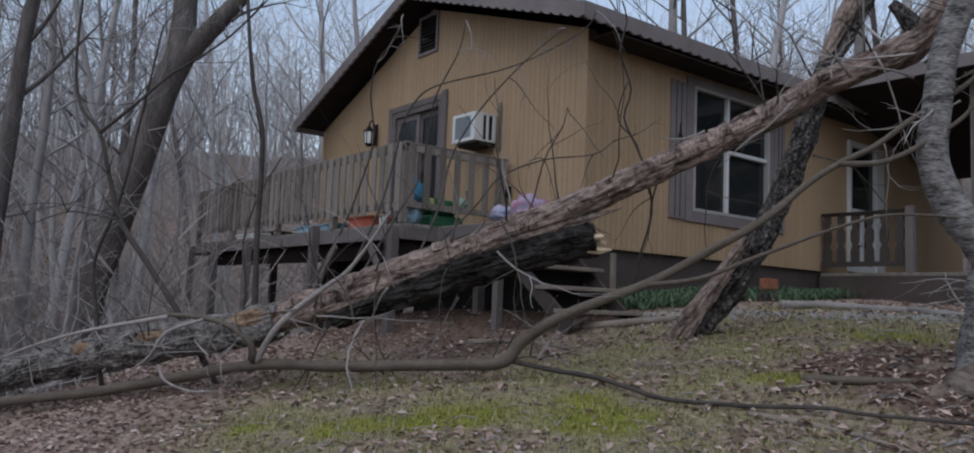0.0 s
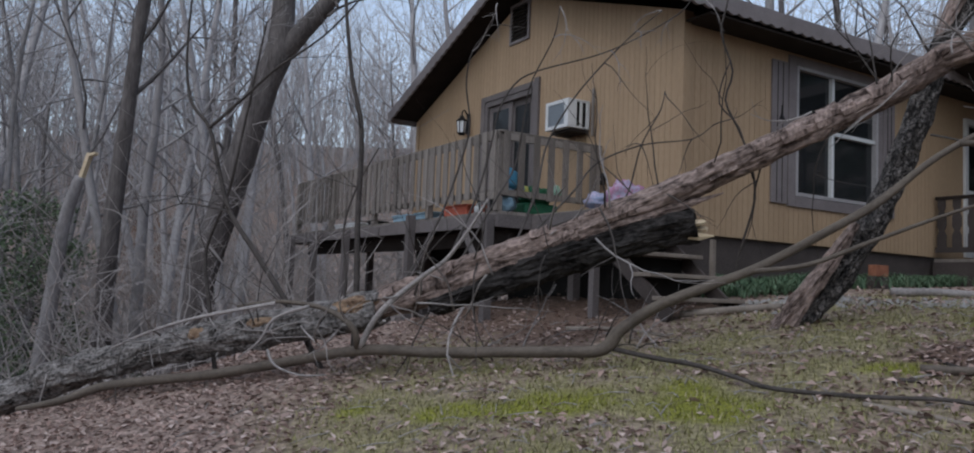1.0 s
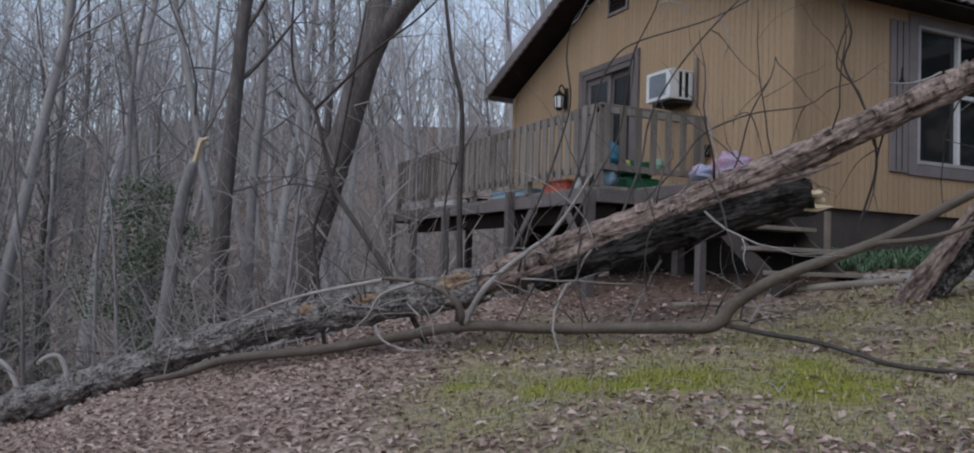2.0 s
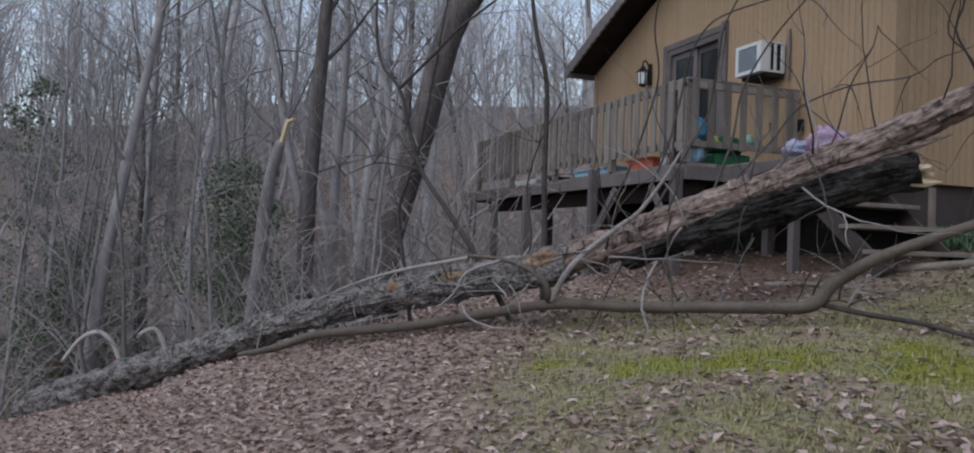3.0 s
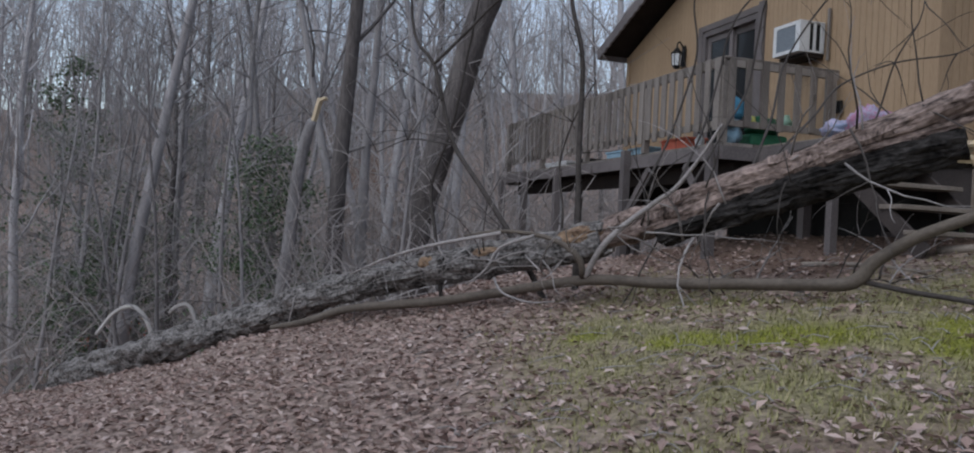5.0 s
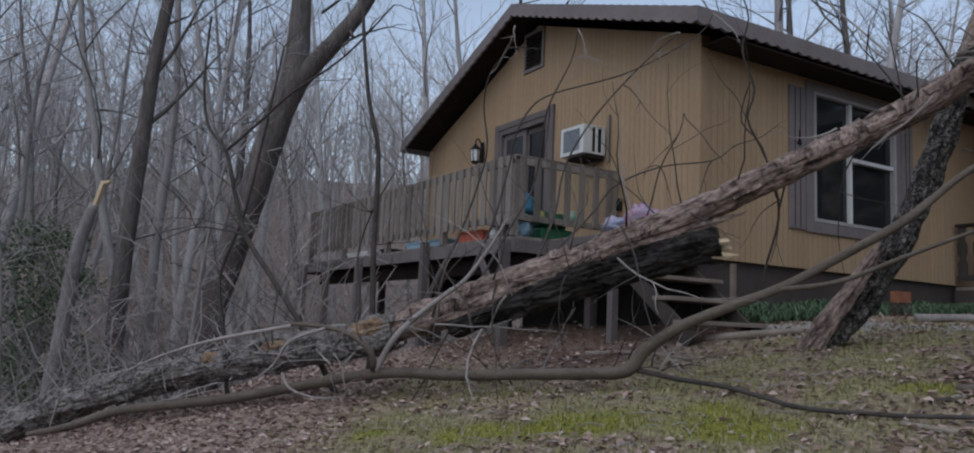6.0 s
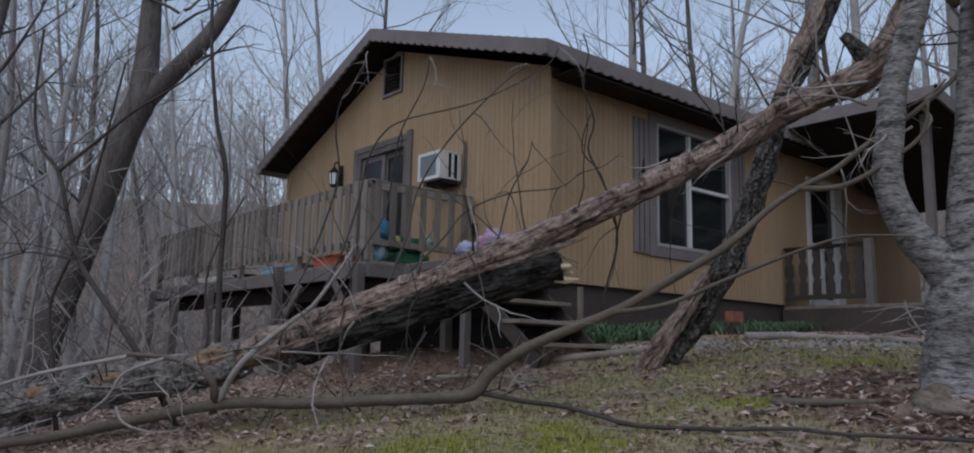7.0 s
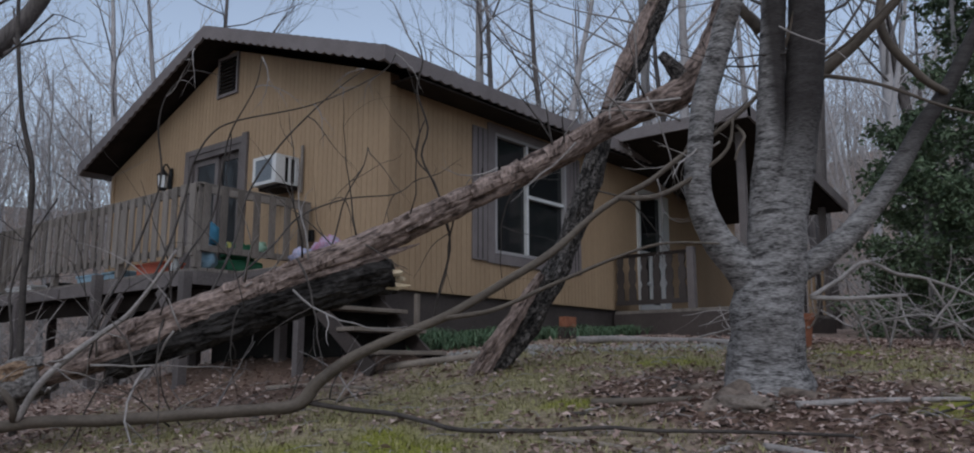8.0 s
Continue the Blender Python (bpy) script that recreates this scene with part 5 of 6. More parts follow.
slim_tree([([foot(-3.0, -3.2), (-3.0, -3.1, 2.3), (-3.2, -3.1, 3.0), (-3.05, -3.0, 3.6), (-2.6, -2.9, 4.1)], 0.02, 0.007)], "thin bare young tree rising behind the log", 4)
limb(sapling, "vine", [(2.19, -1.48, 2.51), (2.25, -1.46, 2.79), (2.35, -1.42, 3.20), (2.36, -1.50, 3.53), (2.32, -1.62, 3.81), (2.28, -1.74, 4.05), (2.34, -1.72, 4.30), (2.31, -1.84, 4.63), (2.37, -1.83, 4.91), (2.36, -1.89, 5.08)], 0.012, 0.007, DARKTWIG)
limb(sapling, "vine", [(2.37, -1.47, 3.37), (2.34, -1.63, 3.81), (2.26, -1.79, 4.01), (2.30, -1.79, 4.24), (2.35, -1.76, 4.38)], 0.009, 0.005, DARKTWIG)

# ---- odds and ends on the ground ----
def ground_log(pts, r0, r1, mat, label, seed, name="dead_branch"):
    x, y = pts[0]
    t = thing(name, (x, y, ground_z(x, y)), label, "branch", "branches on the ground")
    k = len(pts)
    part("wood", Shape().tube([(p[0], p[1], ground_z(*p) + (r0 + (r1 - r0) * i / (k - 1)) * 0.8) for i, p in enumerate(pts)], [r0 + (r1 - r0) * i / (k - 1) for i in range(k)], 12, 0.2, 0.15, seed, step=0.07), mat, t, soft=True)
    return t


ground_log([(1.35, 2.2), (1.75, 2.55), (2.3, 2.75), (2.75, 3.15)], 0.055, 0.04, TWIGBARK, "pale dead log lying before the porch", 1)
ground_log([(2.6, 3.0), (3.0, 2.6), (3.5, 2.7), (4.1, 2.9)], 0.05, 0.03, TWIGBARK, "pale dead branch by the porch", 2)
ground_log([(5.4, -1.9), (6.0, -2.0), (6.6, -1.8), (7.4, -1.9)], 0.022, 0.012, TWIGBARK, "thin stick on bare earth", 3)
ground_log([(4.0, -2.3), (4.6, -2.2), (5.1, -2.3)], 0.02, 0.012, OLDPLANK, "thin stick on bare earth", 4)
ground_log([(5.3, -1.0), (5.7, -0.7), (6.3, -0.5)], 0.03, 0.015, TWIGBARK, "crooked stick on bare earth", 5)
ground_log([(3.9, -1.5), (4.3, -1.25), (4.55, -0.95)], 0.035, 0.02, SMOOTHBARK, "crooked stick on bare earth", 6)
ground_log([(0.3, -1.9), (0.9, -1.75), (1.5, -1.6)], 0.03, 0.02, OLDPLANK, "pale stick by the steps", 7)
ground_log([(0.95, -0.9), (1.25, -0.5), (1.5, 0.0)], 0.045, 0.04, OLDPLANK, "weathered plank end below the steps", 8)
ground_log([(-3.7, -8.4), (-3.3, -8.1), (-2.6, -7.8)], 0.02, 0.008, TWIGBARK, "thin stick in fallen leaves", 9)
for i in range(26):
    x, y, a, ln = rnd.uniform(3.6, 6.6), rnd.uniform(-2.3, -0.3), rnd.uniform(0, 6.28), rnd.uniform(0.15, 0.6)
    if math.hypot(x - 4.85, y + 0.32) < 0.55:
        continue
    ground_log([(x, y), (x + ln * 0.5 * math.cos(a), y + ln * 0.5 * math.sin(a) + 0.03), (x + ln * math.cos(a), y + ln * math.sin(a))], rnd.uniform(0.008, 0.02), 0.006, rnd.choice((OLDPLANK, TWIGBARK, DARKTWIG)), "short broken stick on bare earth", i)
br = thing("brick", (0.75, 3.0, ground_z(0.75, 3.0)), "loose red clay brick by the foundation", "brick")
part("clay", Shape().box(0.62, 2.85, ground_z(0.7, 3) + 0.18, 0.74, 3.13, ground_z(0.7, 3) + 0.33), BRICK, br, bevel=0.008)
part("lower_brick", Shape().box(0.60, 2.84, ground_z(0.7, 3) - 0.05, 0.73, 3.16, ground_z(0.7, 3) + 0.176), BLOCK, br, bevel=0.008)
pot = thing("planter", (3.9, 3.4, ground_z(3.9, 3.4)), "terracotta planter behind the big tree", "planter")
part("pot", Shape().tube([(3.9, 3.4, ground_z(3.9, 3.4)), (3.9, 3.4, ground_z(3.9, 3.4) + 0.38)], [0.10, 0.14], 16), BRICK, pot, soft=False)
part("rim", Shape().tube([(3.9, 3.4, ground_z(3.9, 3.4) + 0.34), (3.9, 3.4, ground_z(3.9, 3.4) + 0.42)], [0.155, 0.155], 16), BRICK, pot)
# brush pile right of the big tree and by the porch
for cx, cy, n, hh, lab in ((5.6, 3.9, 22, 0.9, "heap of bare cut branches on the grass"), (3.4, 3.4, 9, 0.75, "heap of bare branches against the porch")):
    t = thing("brush_pile", (cx, cy, ground_z(cx, cy)), lab, "brush pile")
    for i in range(n):
        a = (cx + rnd.uniform(-1.1, 1.1), cy + rnd.uniform(-0.5, 0.5), ground_z(cx, cy) + rnd.uniform(0.02, 0.3))
        twig(t, a, (rnd.uniform(-1, 1), rnd.uniform(-0.5, 0.5), rnd.uniform(0.05, 0.75)), rnd.uniform(0.8, 1.8) * hh, rnd.uniform(0.010, 0.022), rnd, 1, TWIGBARK, "branch")
cut = thing("cut_branch", (4.75, 3.2, ground_z(4.75, 3.2)), "pale bare cut branch with side forks on the grass", "branch", "branches on the ground")
for pts, r in (([(4.27, 2.66, 2.92), (4.53, 2.85, 3.11), (4.79, 3.04, 3.32), (5.05, 3.3, 3.19), (5.32, 3.56, 3.13), (5.8, 3.9, 2.9)], 0.03), ([(4.27, 2.66, 2.92), (4.56, 2.92, 2.9), (4.93, 3.25, 2.93), (5.12, 3.42, 2.94)], 0.032),
               ([(4.56, 2.92, 2.91), (4.65, 3.05, 2.71), (4.75, 3.18, 2.35)], 0.022), ([(5.05, 3.36, 2.93), (5.01, 3.37, 2.74), (4.91, 3.32, 2.35)], 0.024), ([(5.32, 3.56, 3.13), (5.5, 3.7, 2.7), (5.6, 3.75, 2.3)], 0.02)):
    limb(cut, "branch", pts, r, r * 0.55, TWIGBARK, 8)
    for k in range(3):
        twig(cut, pts[1 + k % (len(pts) - 1)], (rnd.uniform(-0.6, 1), rnd.uniform(-0.4, 0.5), rnd.uniform(-0.7, 0.4)), rnd.uniform(0.3, 0.8), 0.008, rnd, 1, TWIGBARK)
# hollow left: pale bent stems and a red tarp edge
for pts in ([(-8.91, -8.55, -0.37), (-8.91, -8.58, -0.11), (-8.95, -8.73, 0.20), (-9.02, -8.96, 0.35), (-9.10, -9.25, 0.21), (-9.18, -9.53, -0.19)], [(-8.69, -7.78, -0.11), (-8.71, -7.87, 0.27), (-8.75, -8.00, 0.43), (-8.80, -8.20, 0.37), (-8.83, -8.28, 0.27)]):
    x, y, z = pts[0]
    t = thing("dead_sapling", (x, y, ground_z(x, y)), "pale bent dead stem arching over in the hollow", "dead stem", "bent stems")
    limb(t, "stem", [(x, y, ground_z(x, y) - 0.1)] + pts, 0.055, 0.032, PALEWOOD, 10)
x, y = -18.6, -10.0
t = thing("tarp", (x, y, ground_z(x, y)), "faded red tarp lying in the hollow", "tarp")
part("sheet", crumpled((x, y, ground_z(x, y) - 0.05), (0.6, 1.3, 0.55), 44, 24, 14), REDPLASTIC, t, soft=True)


# ---- woods ----
def grow(h, r, seed, forks, lean=0.0, bare=0.35, twigs=2):
    """Trunk and crown meshes of a leafless tree that stands at the origin."""
    rr = random.Random(seed)
    trunk, crown = Shape(False), Shape(False)
    pts, p, v = [Vector((0, 0, -0.4))], Vector((0, 0, -0.4)), Vector((lean, 0, 1)).normalized()
    n = 9
    for i in range(n):
        v = (v + Vector((rr.uniform(-1, 1), rr.uniform(-1, 1), 0.5)) * 0.085).normalized()
        p = p + v * h / n
        pts.append(p.copy())
    rad = [r * (1.25 if i == 0 else 1) * (1 - 0.85 * i / n) for i in range(n + 1)]
    trunk.tube(pts, rad, 9, 0.12, 0.05, seed)

    def branch(a, d, length, r, depth):
        q, w, ps = Vector(a), Vector(d).normalized(), [Vector(a)]
        k = 4 if depth > 0 else 3
        for i in range(k):
            w = (w + Vector((rr.uniform(-1, 1), rr.uniform(-1, 1), rr.uniform(-0.6, 1.0))) * 0.24).normalized()
            q = q + w * length / k
            ps.append(q.copy())
            if depth > 0 and i > 0:
                for _ in range(2 if depth < twigs else 1):
                    s = (w + Vector((rr.uniform(-1, 1), rr.uniform(-1, 1), rr.uniform(-0.4, 0.9))) * 0.9).normalized()
                    branch(q, s, length * rr.uniform(0.35, 0.6), r * (1 - 0.6 * i / k) * 0.5, depth - 1)
        crown.tube(ps, [max(r * (1 - 0.75 * i / k), 0.004) for i in range(k + 1)], 4 if depth else 3, cap=False)

    for i in range(forks):
        f = bare + (0.97 - bare) * (i + rr.random()) / forks
        k = min(int(f * n), n - 1)
        a = pts[k].lerp(pts[k + 1], f * n - k)
        ang = rr.uniform(0, 2 * math.pi)
        d = (math.cos(ang), math.sin(ang), rr.uniform(0.3, 1.3))
        branch(a, d, h * rr.uniform(0.14, 0.30) * (1.25 - f * 0.6), r * (1 - 0.8 * f) * 0.36, twigs)
    return trunk, crown


def tree_kind(h, r, seed, forks, mat, label, **kw):
    a, b = grow(h, r, seed, round(forks * 1.1), **kw)
    return a.mesh("trunk"), b.mesh("crown"), mat, label


def plant(kind, x, y, turn, size, tilt=0.0):
    tm, cm, mat, label = kind
    t = new("bare_tree")
    tagged(t, label, "tree", "woodland trees")
    for nm, me in (("trunk", tm), ("crown", cm)):
        part(nm, me, mat, None, soft=True).parent = t
    t.matrix_basis = Matrix.Translation((x, y, ground_z(x, y))) @ Euler((0, tilt, turn)).to_matrix().to_4x4() @ Matrix.Diagonal((size, size, size, 1))
    return t


KINDS = [tree_kind(17, 0.20, 3, 15, TRUNKBARK, "tall bare woodland tree with dark bark"), tree_kind(15, 0.15, 5, 14, HAZEBARK, "slim bare woodland tree, bark paled for haze"),
         tree_kind(19, 0.24, 8, 16, WOODSBARK, "tall bare woodland tree with dark bark", lean=0.08), tree_kind(12, 0.10, 11, 13, WOODSBARK, "slim bare woodland tree, bark paled for haze", lean=0.1, bare=0.25),
         tree_kind(8, 0.055, 14, 14, WOODSBARK, "thin understorey tree, leafless", bare=0.15, lean=0.12), tree_kind(16, 0.17, 17, 15, HAZEBARK, "slim bare woodland tree, bark paled for haze", bare=0.28)]
# the leaning forked tree and its neighbours at the edge of the hollow
leaner = thing("leaning_tree", (-7.95, -3.95, ground_z(-7.95, -3.95)), "big dark leaning tree with a heavy side limb", "tree")
part("trunk", Shape().tube([(-8.05, -4.05, ground_z(-8, -4) - 0.3), (-7.95, -4.0, 1.66), (-7.87, -3.90, 2.48), (-7.50, -3.52, 4.22), (-7.19, -3.19, 5.80), (-7.02, -3.02, 6.4), (-7.0, -3.0, 7.4), (-7.05, -3.0, 9.5), (-6.9, -3.0, 13)], [0.36, 0.29, 0.27, 0.26, 0.245, 0.25, 0.19, 0.15, 0.07], 18, 0.10, 0.08, 2, step=0.2), TRUNKBARK, leaner, soft=True)
limb(leaner, "limb", [(-7.05, -3.05, 6.25), (-6.49, -2.52, 7.06), (-6.13, -2.13, 7.74), (-5.6, -1.9, 8.6), (-5.2, -1.6, 10)], 0.18, 0.08, TRUNKBARK, 12, 0.2)
for i in range(16):
    twig(leaner, (-6.9 + rnd.uniform(-0.2, 1.0), -2.9 + rnd.uniform(0, 0.6), rnd.uniform(6.5, 11)), (rnd.uniform(-1, 1), rnd.uniform(-1, 1), rnd.uniform(0, 1)), rnd.uniform(1.2, 3.0), 0.03, rnd, 2, TRUNKBARK)
rnd = random.Random(33)
fixed = [(0, -8.95, -5.40, 0.95, 0.0), (3, -9.8, -4.75, 1.2, 0.12), (1, -11.2, -4.5, 0.9, 0.0), (5, -12.6, -3.7, 0.9, 0.0), (1, -9.9, -2.9, 0.8, 0.05), (0, -17.0, -1.6, 0.9, 0.03), (5, -15.0, -9.0, 1.1, -0.16), (3, -14.0, -6.4, 1.0, 0.05),
         (5, -12.5, 3.0, 0.9, 0.0), (0, -14.5, 5.5, 0.9, 0.0), (4, -6.3, -7.0, 0.7, 0.05), (4, -6.6, -4.6, 0.8, 0.1), (4, -8.6, -8.4, 0.8, -0.2), (4, -10.4, -9.2, 0.9, -0.25), (4, -9.4, -7.4, 0.9, 0.2),
         (1, -3.2, 15.5, 1.3, 0.0), (0, 0.8, 15.0, 1.2, 0.0), (5, 2.6, 16.5, 1.3, 0.0), (2, -1.5, 18, 1.1, 0.0), (1, -7.5, 14.0, 1.3, 0.02), (0, 5.5, 17, 1.2, 0.0)]
for k, x, y, s, tl in fixed:
    plant(KINDS[k], x, y, rnd.uniform(0, 6.28), s, tl)
for i in range(16):
    plant(KINDS[(0, 2, 5, 0, 1)[i % 5]], -13 + 24 * i / 15 + rnd.uniform(-0.6, 0.6), rnd.uniform(14.5, 22), rnd.uniform(0, 6.28), rnd.uniform(0.85, 1.2), rnd.uniform(-0.04, 0.04))
for i in range(16):
    a, d = math.radians(158 + 40 * i / 15), rnd.uniform(19, 30)
    plant(KINDS[(3, 5, 4, 1)[i % 4]], 7.2 + d * math.cos(a), -7 + d * math.sin(a), rnd.uniform(0, 6.28), rnd.uniform(0.8, 1.1), rnd.uniform(-0.15, 0.15))
count = 0
while count < 165:
    a, d = rnd.uniform(math.radians(75), math.radians(200)), 19 + 46 * rnd.random() ** 0.7
    x, y = 7.2 + d * math.cos(a), -7.0 + d * math.sin(a)
    if (-9.5 < x < 4.0 and -3.5 < y < 13.5) or (x > 0 and y < 11):
        continue
    plant(KINDS[rnd.choice((0, 1, 1, 3, 3, 3, 4, 4, 4, 5, 5))], x, y, rnd.uniform(0, 6.28), rnd.uniform(0.55, 0.95), rnd.uniform(-0.10, 0.10))
    count += 1
# denser growth at the mouth of the hollow
for i in range(20):
    a, d = math.radians(rnd.uniform(174, 198)), rnd.uniform(17, 38)
    plant(KINDS[(4, 3, 4, 4, 4, 3)[i % 6]], 7.2 + d * math.cos(a), -7 + d * math.sin(a), rnd.uniform(0, 6.28), rnd.uniform(0.7, 1.15), rnd.uniform(-0.2, 0.2))
# a few trees behind the camera, for the light and reflections
for i in range(14):
    a = rnd.uniform(math.radians(-120), math.radians(40))
    plant(KINDS[rnd.choice((0, 1, 2, 5))], 7.2 + 14 * math.cos(a), -7 + rnd.uniform(10, 16) * math.sin(a), rnd.uniform(0, 6.28), rnd.uniform(0.9, 1.2))

# snapped stem with a pale torn top
sn = thing("snapped_tree", (-8.4, -6.4, ground_z(-8.4, -6.4)), "snapped slim tree with a pale torn top", "dead tree")
limb(sn, "stem", [(-8.45, -6.45, ground_z(-8.4, -6.4) - 0.2), (-8.30, -6.30, 1.23), (-8.16, -6.16, 3.07), (-7.98, -5.98, 3.9)], 0.15, 0.085, WOODSBARK, 12, 0.15)
part("torn_top", Shape().bar((-7.97, -5.97, 3.85), (-7.87, -5.87, 4.30), 0.10, 0.07).bar((-7.88, -5.88, 4.26), (-7.78, -5.78, 4.30), 0.09, 0.05), FRESHWOOD, sn, "pale torn wood", bevel=0.01)

# understorey brush, too fine to count
def brush():
    rr = random.Random(8)
    s = Shape(False)
    k = 0
    while k < 7500:
        a, d = rr.uniform(math.radians(70), math.radians(200)), 13 + 45 * rr.random()
        x, y = 7.2 + d * math.cos(a), -7.0 + d * math.sin(a)
        if (-10 < x < 4 and -2.5 < y < 13) or (x > 0 and y < 12) or (-10.5 < x and y < -7.2):
            continue
        p = Vector((x, y, ground_z(x, y) - 0.05))
        v = Vector((rr.uniform(-0.8, 0.8), rr.uniform(-0.8, 0.8), 1)).normalized()
        h = rr.uniform(1.0, 3.6) + 0.08 * d
        pts = [p]
        for i in range(4):
            v = (v + Vector((rr.uniform(-1, 1), rr.uniform(-1, 1), rr.uniform(-0.8, 0.5))) * 0.42).normalized()
            pts.append(pts[-1] + v * h / 4)
        r = rr.uniform(0.008, 0.022)
        s.tube(pts, [r, r * 0.8, r * 0.6, r * 0.4, 0.003], 3, cap=False)
        for _ in range(4):
            q = rr.choice(pts[1:])
            w = Vector((rr.uniform(-1, 1), rr.uniform(-1, 1), rr.uniform(0, 1))).normalized() * h * 0.3
            s.tube([q, q + w * 0.5 + Vector((0, 0, 0.05)), q + w], [r * 0.5, r * 0.35, 0.003], 3, cap=False)
        k += 1
    ob = part("understorey_brush", s, TWIGBARK, None)
    tagged(ob, "grey leafless understorey brush filling the woods", "brush", kind="stuff")


brush()


def far_woods():
    """The wooded ridge beyond the hollow, one mass of bare stems."""
    rr = random.Random(18)
    s = Shape(False)
    for k in range(2150):
        a, d = math.radians(rr.uniform(172, 210) if k % 10 == 0 else rr.uniform(80, 205)), 44 + 36 * rr.random()
        p = Vector((7.2 + d * math.cos(a), -7.0 + d * math.sin(a), 0))
        p.z = ground_z(p.x, p.y) - 0.1
        h, r = rr.uniform(3, 8) * (1.5 if a > math.radians(150) else 1.1) * (1.0 + 0.25 * smooth(math.radians(172), math.radians(184), a)), rr.uniform(0.02, 0.075)
        v = Vector((rr.uniform(-0.3, 0.3), rr.uniform(-0.3, 0.3), 1))
        pts = [p, p + v * h * 0.4, p + v * h * 0.75 + Vector((rr.uniform(-0.4, 0.4), 0, 0)), p + v * h]
        s.tube(pts, [r, r * 0.8, r * 0.45, 0.01], 4, cap=False)
        for _ in range(14):
            q = pts[1].lerp(pts[3], rr.random())
            w = Vector((rr.uniform(-1, 1), rr.uniform(-1, 1), rr.uniform(-0.2, 1.1))) * h * 0.26
            s.tube([q, q + w * 0.5 + Vector((0, 0, 0.12)), q + w], [r * 0.3, r * 0.2, 0.008], 3, cap=False)
    tagged(part("far_woods", s, HAZEBARK, None), "leafless woods on the ridge beyond the hollow, paled for haze", "woods", kind="stuff")


far_woods()


def leaf_quad(s, c, size, rr, flat=0.0):
    """A small folded leaf."""
    n = Vector((rr.uniform(-1, 1), rr.uniform(-1, 1), rr.uniform(-1, 1) + flat * 3)).normalized()
    u = n.cross(Vector((rr.uniform(-1, 1), rr.uniform(-1, 1), rr.uniform(-1, 1)))).normalized()
    w = n.cross(u)
    c = Vector(c)
    fold = n * size * rr.uniform(0.05, 0.35)
    v = [c - u * size * 0.6, c + w * size * 0.34 + fold, c + u * size * 0.6, c - w * size * 0.34 + fold]
    s.add([tuple(p) for p in v], [(0, 1, 2), (0, 2, 3)])


def evergreen(x, y, h, r, n, seed, size, label, name="evergreen_tree"):
    rr = random.Random(seed)
    z = ground_z(x, y)
    t = thing(name, (x, y, z), label, "evergreen", "evergreens")
    tips = Shape()
    tips.tube([(x, y, z - 0.2), (x + rr.uniform(-0.2, 0.2), y, z + h * 0.5), (x, y, z + h * 0.95)], [0.09, 0.06, 0.01], 8)
    ends = []
    for i in range(46):
        f = 0.08 + 0.9 * i / 46
        a = rr.uniform(0, 6.28)
        ln = r * (1.05 - f * 0.75) * rr.uniform(0.6, 1.15)
        e = Vector((x + ln * math.cos(a), y + ln * math.sin(a), z + f * h + rr.uniform(-0.3, 0.2)))
        b = Vector((x, y, z + f * h * 0.95))
        tips.tube([b, b.lerp(e, 0.5) + Vector((0, 0, 0.1)), e], [0.025, 0.015, 0.004], 4, cap=False)
        ends.append((b, e))
    part("trunk", tips, WOODSBARK, t)
    s = Shape(False)
    for _ in range(n):
        b, e = rr.choice(ends)
        k = rr.random() ** 0.6
        c = b.lerp(e, k) + Vector((rr.gauss(0, 0.16), rr.gauss(0, 0.16), rr.gauss(0, 0.12))) * r * 0.5
        leaf_quad(s, c, size * rr.uniform(0.6, 1.3), rr, 0.3)
    part("foliage", s, EVERGREEN, t)


evergreen(-10.2, -6.5, 4.6, 2.2, 7000, 1, 0.075, "dark green evergreen shrub in the hollow")
evergreen(-15.5, -10.2, 4.0, 1.8, 2500, 2, 0.10, "dark green evergreen shrub in the hollow")
evergreen(-19.0, -12.0, 9.5, 2.2, 2500, 3, 0.12, "dark green evergreen tree at the wood's edge")
for x, y, h, r, k in ((-13.5, -9.3, 4.5, 2.2, 21), (-16.0, -8.6, 7.0, 2.0, 22), (-12.0, -5.6, 2.2, 1.6, 23), (-18.0, -11.3, 7.5, 2.4, 24), (-12.6, -10.6, 3.0, 1.8, 25)):
    evergreen(x, y, h, r, 1800, k, 0.07, "thin sparse evergreen among the bare brush")
evergreen(5.0, 9.8, 9.0, 2.0, 10000, 4, 0.11, "tall dark evergreen tree beside the house")
evergreen(6.4, 8.2, 8.5, 2.3, 13000, 5, 0.11, "tall dark evergreen tree beside the house")
evergreen(3.6, 12.0, 5.0, 1.8, 9000, 6, 0.11, "dark evergreen tree beyond the porch")
evergreen(4.7, 7.3, 2.9, 1.5, 9000, 7, 0.08, "rounded dark green laurel shrub")
evergreen(6.3, 6.0, 2.6, 1.5, 9000, 9, 0.08, "rounded dark green laurel shrub")
evergreen(8.9, 7.0, 7.5, 2.2, 9000, 8, 0.10, "dark evergreen tree at the yard's edge")

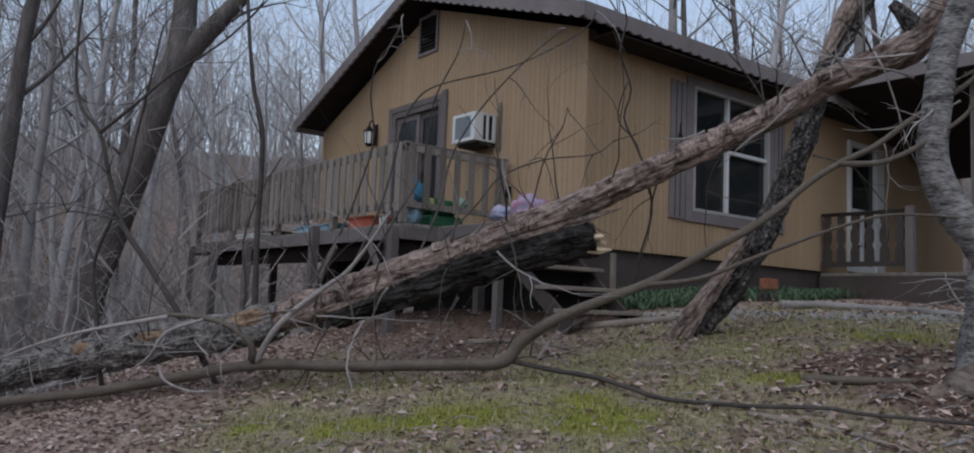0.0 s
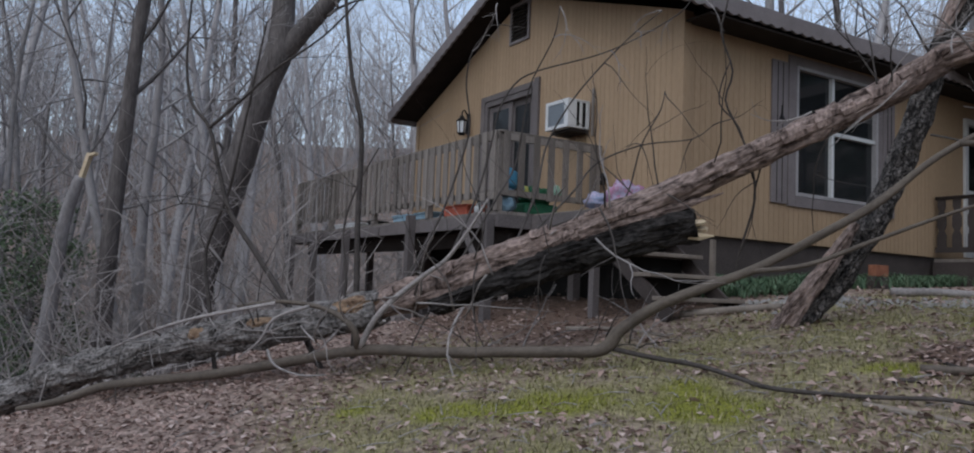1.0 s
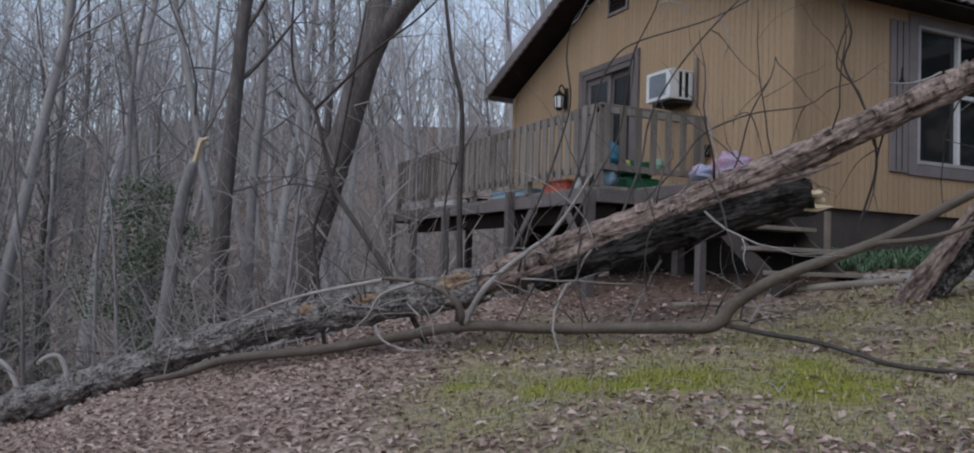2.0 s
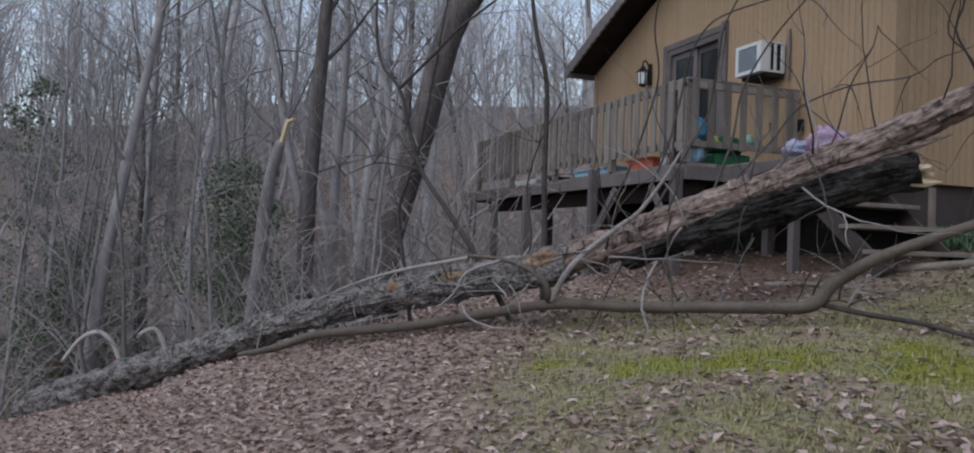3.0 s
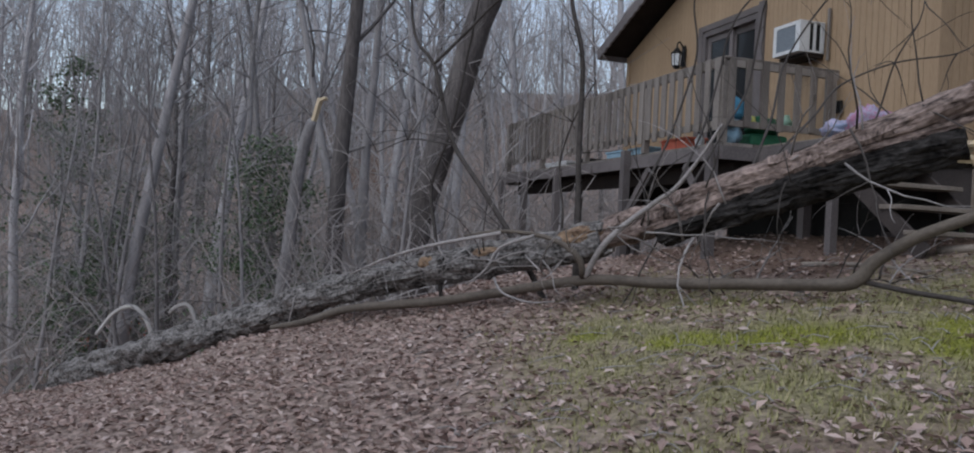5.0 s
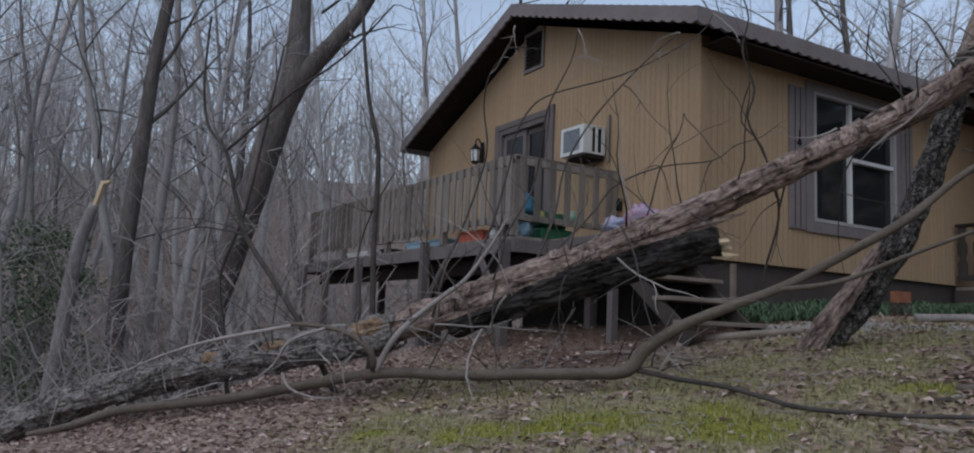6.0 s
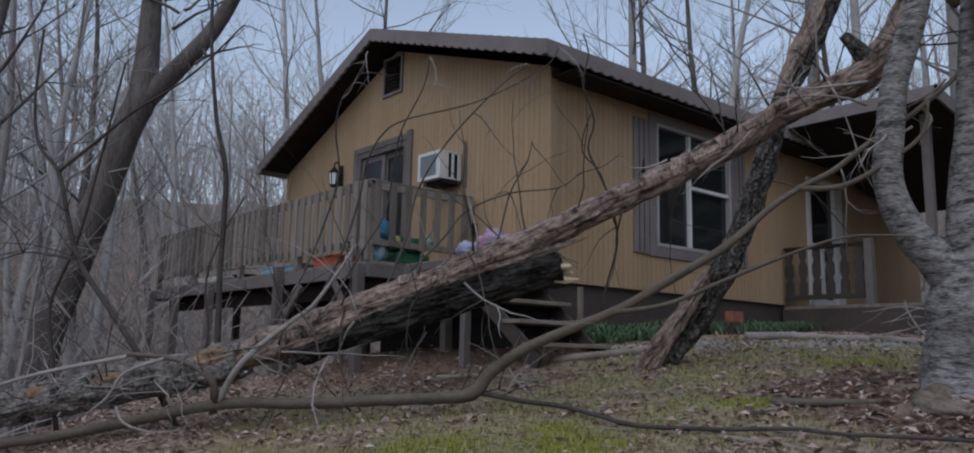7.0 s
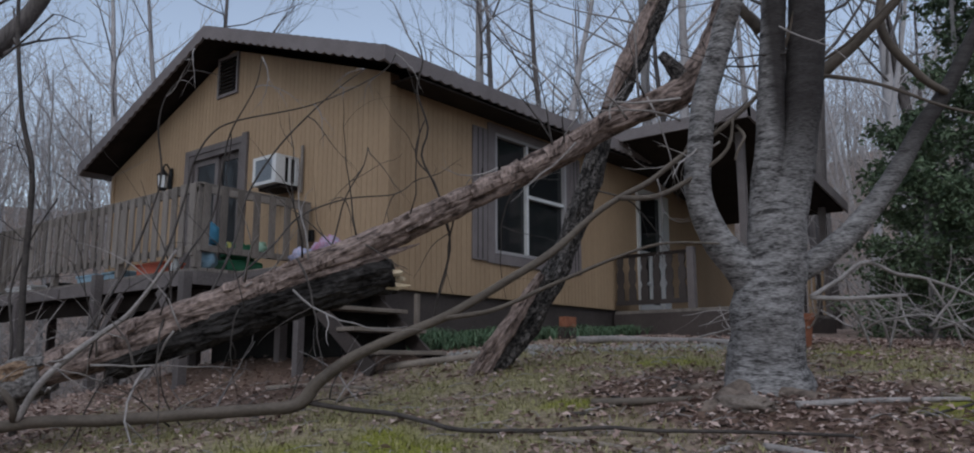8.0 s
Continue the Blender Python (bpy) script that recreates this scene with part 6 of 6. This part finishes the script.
# strap-leaved ground cover along the foundation
def ground_cover():
    rr = random.Random(3)
    s = Shape(False)
    for _ in range(1100):
        y = rr.uniform(0.25, 5.4)
        x = 0.10 + abs(rr.gauss(0, 0.26))
        z, tuft = ground_z(x, y), 0.75 + 0.5 * noise.noise(Vector((x * 2, y * 2, 0)))
        for _ in range(6):
            # an arching strap leaf
            ang, h = rr.uniform(0, 6.28), rr.uniform(0.12, 0.26) * tuft
            c, d, w = math.cos(ang), math.sin(ang), 0.007
            v = []
            for t, up in ((0.0, 0.0), (0.35, 0.75), (0.8, 1.0), (1.25, 0.6)):
                k = w * (1 - 0.55 * t)
                v += [(x + c * h * t - d * k, y + d * h * t + c * k, z + up * h), (x + c * h * t + d * k, y + d * h * t - c * k, z + up * h)]
            s.add(v, [(0, 1, 3, 2), (2, 3, 5, 4), (4, 5, 7, 6)])
    tagged(part("ground_cover", s, IVYLEAF, None), "low green strap-leaved ground cover along the foundation", "ground cover", kind="stuff")


ground_cover()


def litter():
    rr = random.Random(5)
    s = Shape(False)
    k = 0
    while k < 62000:
        x, y = rr.uniform(-14, 9), rr.uniform(-12, 4.5)
        if k < 44000:
            a, d = rr.uniform(math.radians(60), math.radians(215)), 0.5 + 12.7 * rr.random() ** 0.85
            x, y = 7.2 + d * math.cos(a), -7.1 + d * math.sin(a)
        if x < -0.05 and y > -0.05:
            continue
        g = grass_at(x, y)
        m = moss_at(x, y)
        if rr.random() < 0.90 * g + 0.4 * m or (x < 1.2 and y > -2.9 and rr.random() < (0.85 if y > -1.7 else 0.5)):
            continue
        z = ground_z(x, y) + rr.uniform(0.0, 0.035)
        leaf_quad(s, (x, y, z), rr.uniform(0.03, 0.08), rr, 0.7)
        k += 1
    tagged(part("leaf_litter", s, LEAFLITTER, None), "brown fallen leaves covering the bank", "leaf litter", kind="stuff")
    s = Shape()
    for i in range(900):
        a, d = rr.uniform(math.radians(62), math.radians(170)), 2.5 + 7 * rr.random()
        x, y = 7.2 + d * math.cos(a), -7.1 + d * math.sin(a)
        z = ground_z(x, y) + 0.012
        ang, ln = rr.uniform(0, 6.28), rr.uniform(0.05, 0.3)
        dx, dy = math.cos(ang) * ln, math.sin(ang) * ln
        s.tube([(x, y, z), (x + dx * 0.5 + rr.uniform(-0.02, 0.02), y + dy * 0.5, ground_z(x + dx * 0.5, y + dy * 0.5) + 0.03), (x + dx, y + dy, ground_z(x + dx, y + dy) + 0.012)], [0.005, 0.004, 0.002], 4)
    tagged(part("fallen_twigs", s, TWIGBARK, None), "small broken twigs scattered on the bank", "twigs", kind="stuff")


litter()


def blades(name, mat, weight, n, h0, h1, label, seed):
    rr = random.Random(seed)
    s = Shape(False)
    k = tries = 0
    while k < n and tries < n * 12:
        tries += 1
        a, d = rr.uniform(math.radians(66), math.radians(165)), 2.5 + 9 * rr.random() ** 0.9
        x, y = 7.2 + d * math.cos(a), -7.1 + d * math.sin(a)
        if rr.random() > weight(x, y):
            continue
        z = ground_z(x, y) - 0.005
        ang, h = rr.uniform(0, 6.28), rr.uniform(h0, h1)
        w = rr.uniform(0.004, 0.008)
        lx, ly = math.cos(ang) * h * rr.uniform(0.3, 1.0), math.sin(ang) * h * rr.uniform(0.3, 1.0)
        s.add([(x - w * math.sin(ang), y + w * math.cos(ang), z), (x + w * math.sin(ang), y - w * math.cos(ang), z), (x + lx, y + ly, z + h)], [(0, 1, 2)])
        k += 1
    tagged(part(name, s, mat, None), label, "grass", kind="stuff")


blades("grass", GRASSBLADE, grass_at, 42000, 0.015, 0.06, "thin short winter grass on the bank", 6)
blades("moss", MOSSBLADE, moss_at, 17000, 0.006, 0.022, "bright green moss patches on the bank", 7)


def gravel():
    rr = random.Random(9)
    s = Shape(False)
    for i in range(900):
        x = 0.9 + rr.uniform(0, 2.6)
        y = 0.2 + (x - 0.9) * 0.95 + rr.gauss(0, 0.4)
        r = rr.uniform(0.015, 0.055)
        z = ground_z(x, y)
        v = [(x + r * rr.uniform(0.6, 1.2) * math.cos(k * 1.047), y + r * rr.uniform(0.6, 1.2) * math.sin(k * 1.047), z) for k in range(6)] + [(x, y, z + r * 0.7)]
        s.add(v, [(k, (k + 1) % 6, 6) for k in range(6)])
    tagged(part("gravel", s, PALESTONE, None), "pale loose stones along the foundation planting", "gravel", kind="stuff")


gravel()

# ---- siding boards ----
PITCH = 0.1016
nb = round(7.38 / PITCH)
for i in range(nb):
    x0, x1 = -7.38 + i * 7.38 / nb + 0.0035, -7.38 + (i + 1) * 7.38 / nb - 0.0035
    spans = [(LOW, None)]
    if x1 > DOOR[0] and x0 < DOOR[1]:
        spans = [(DOOR[3], None)]
    for z0, _ in spans:
        part("board", Shape().prism([(x0, z0), (x1, z0), (x1, wall_top(x1)), (x0, wall_top(x0))], "y", 0.0, 0.0215), SIDING, gable)
nb = round((PORCH_Y - 0.1) / PITCH)
for i in range(nb):
    y0, y1 = 0.1 + i * (PORCH_Y - 0.1) / nb + 0.0035, 0.1 + (i + 1) * (PORCH_Y - 0.1) / nb - 0.0035
    spans = [(LOW, 5.74)]
    if y1 > WIN[0] - 0.02 and y0 < WIN[1] + 0.02:
        spans = [(LOW, WIN[2] - 0.02), (WIN[3] + 0.02, 5.74)]
    for z0, z1 in spans:
        part("board", box(-0.0215, y0, z0, 0.0, y1, z1), SIDING, side)
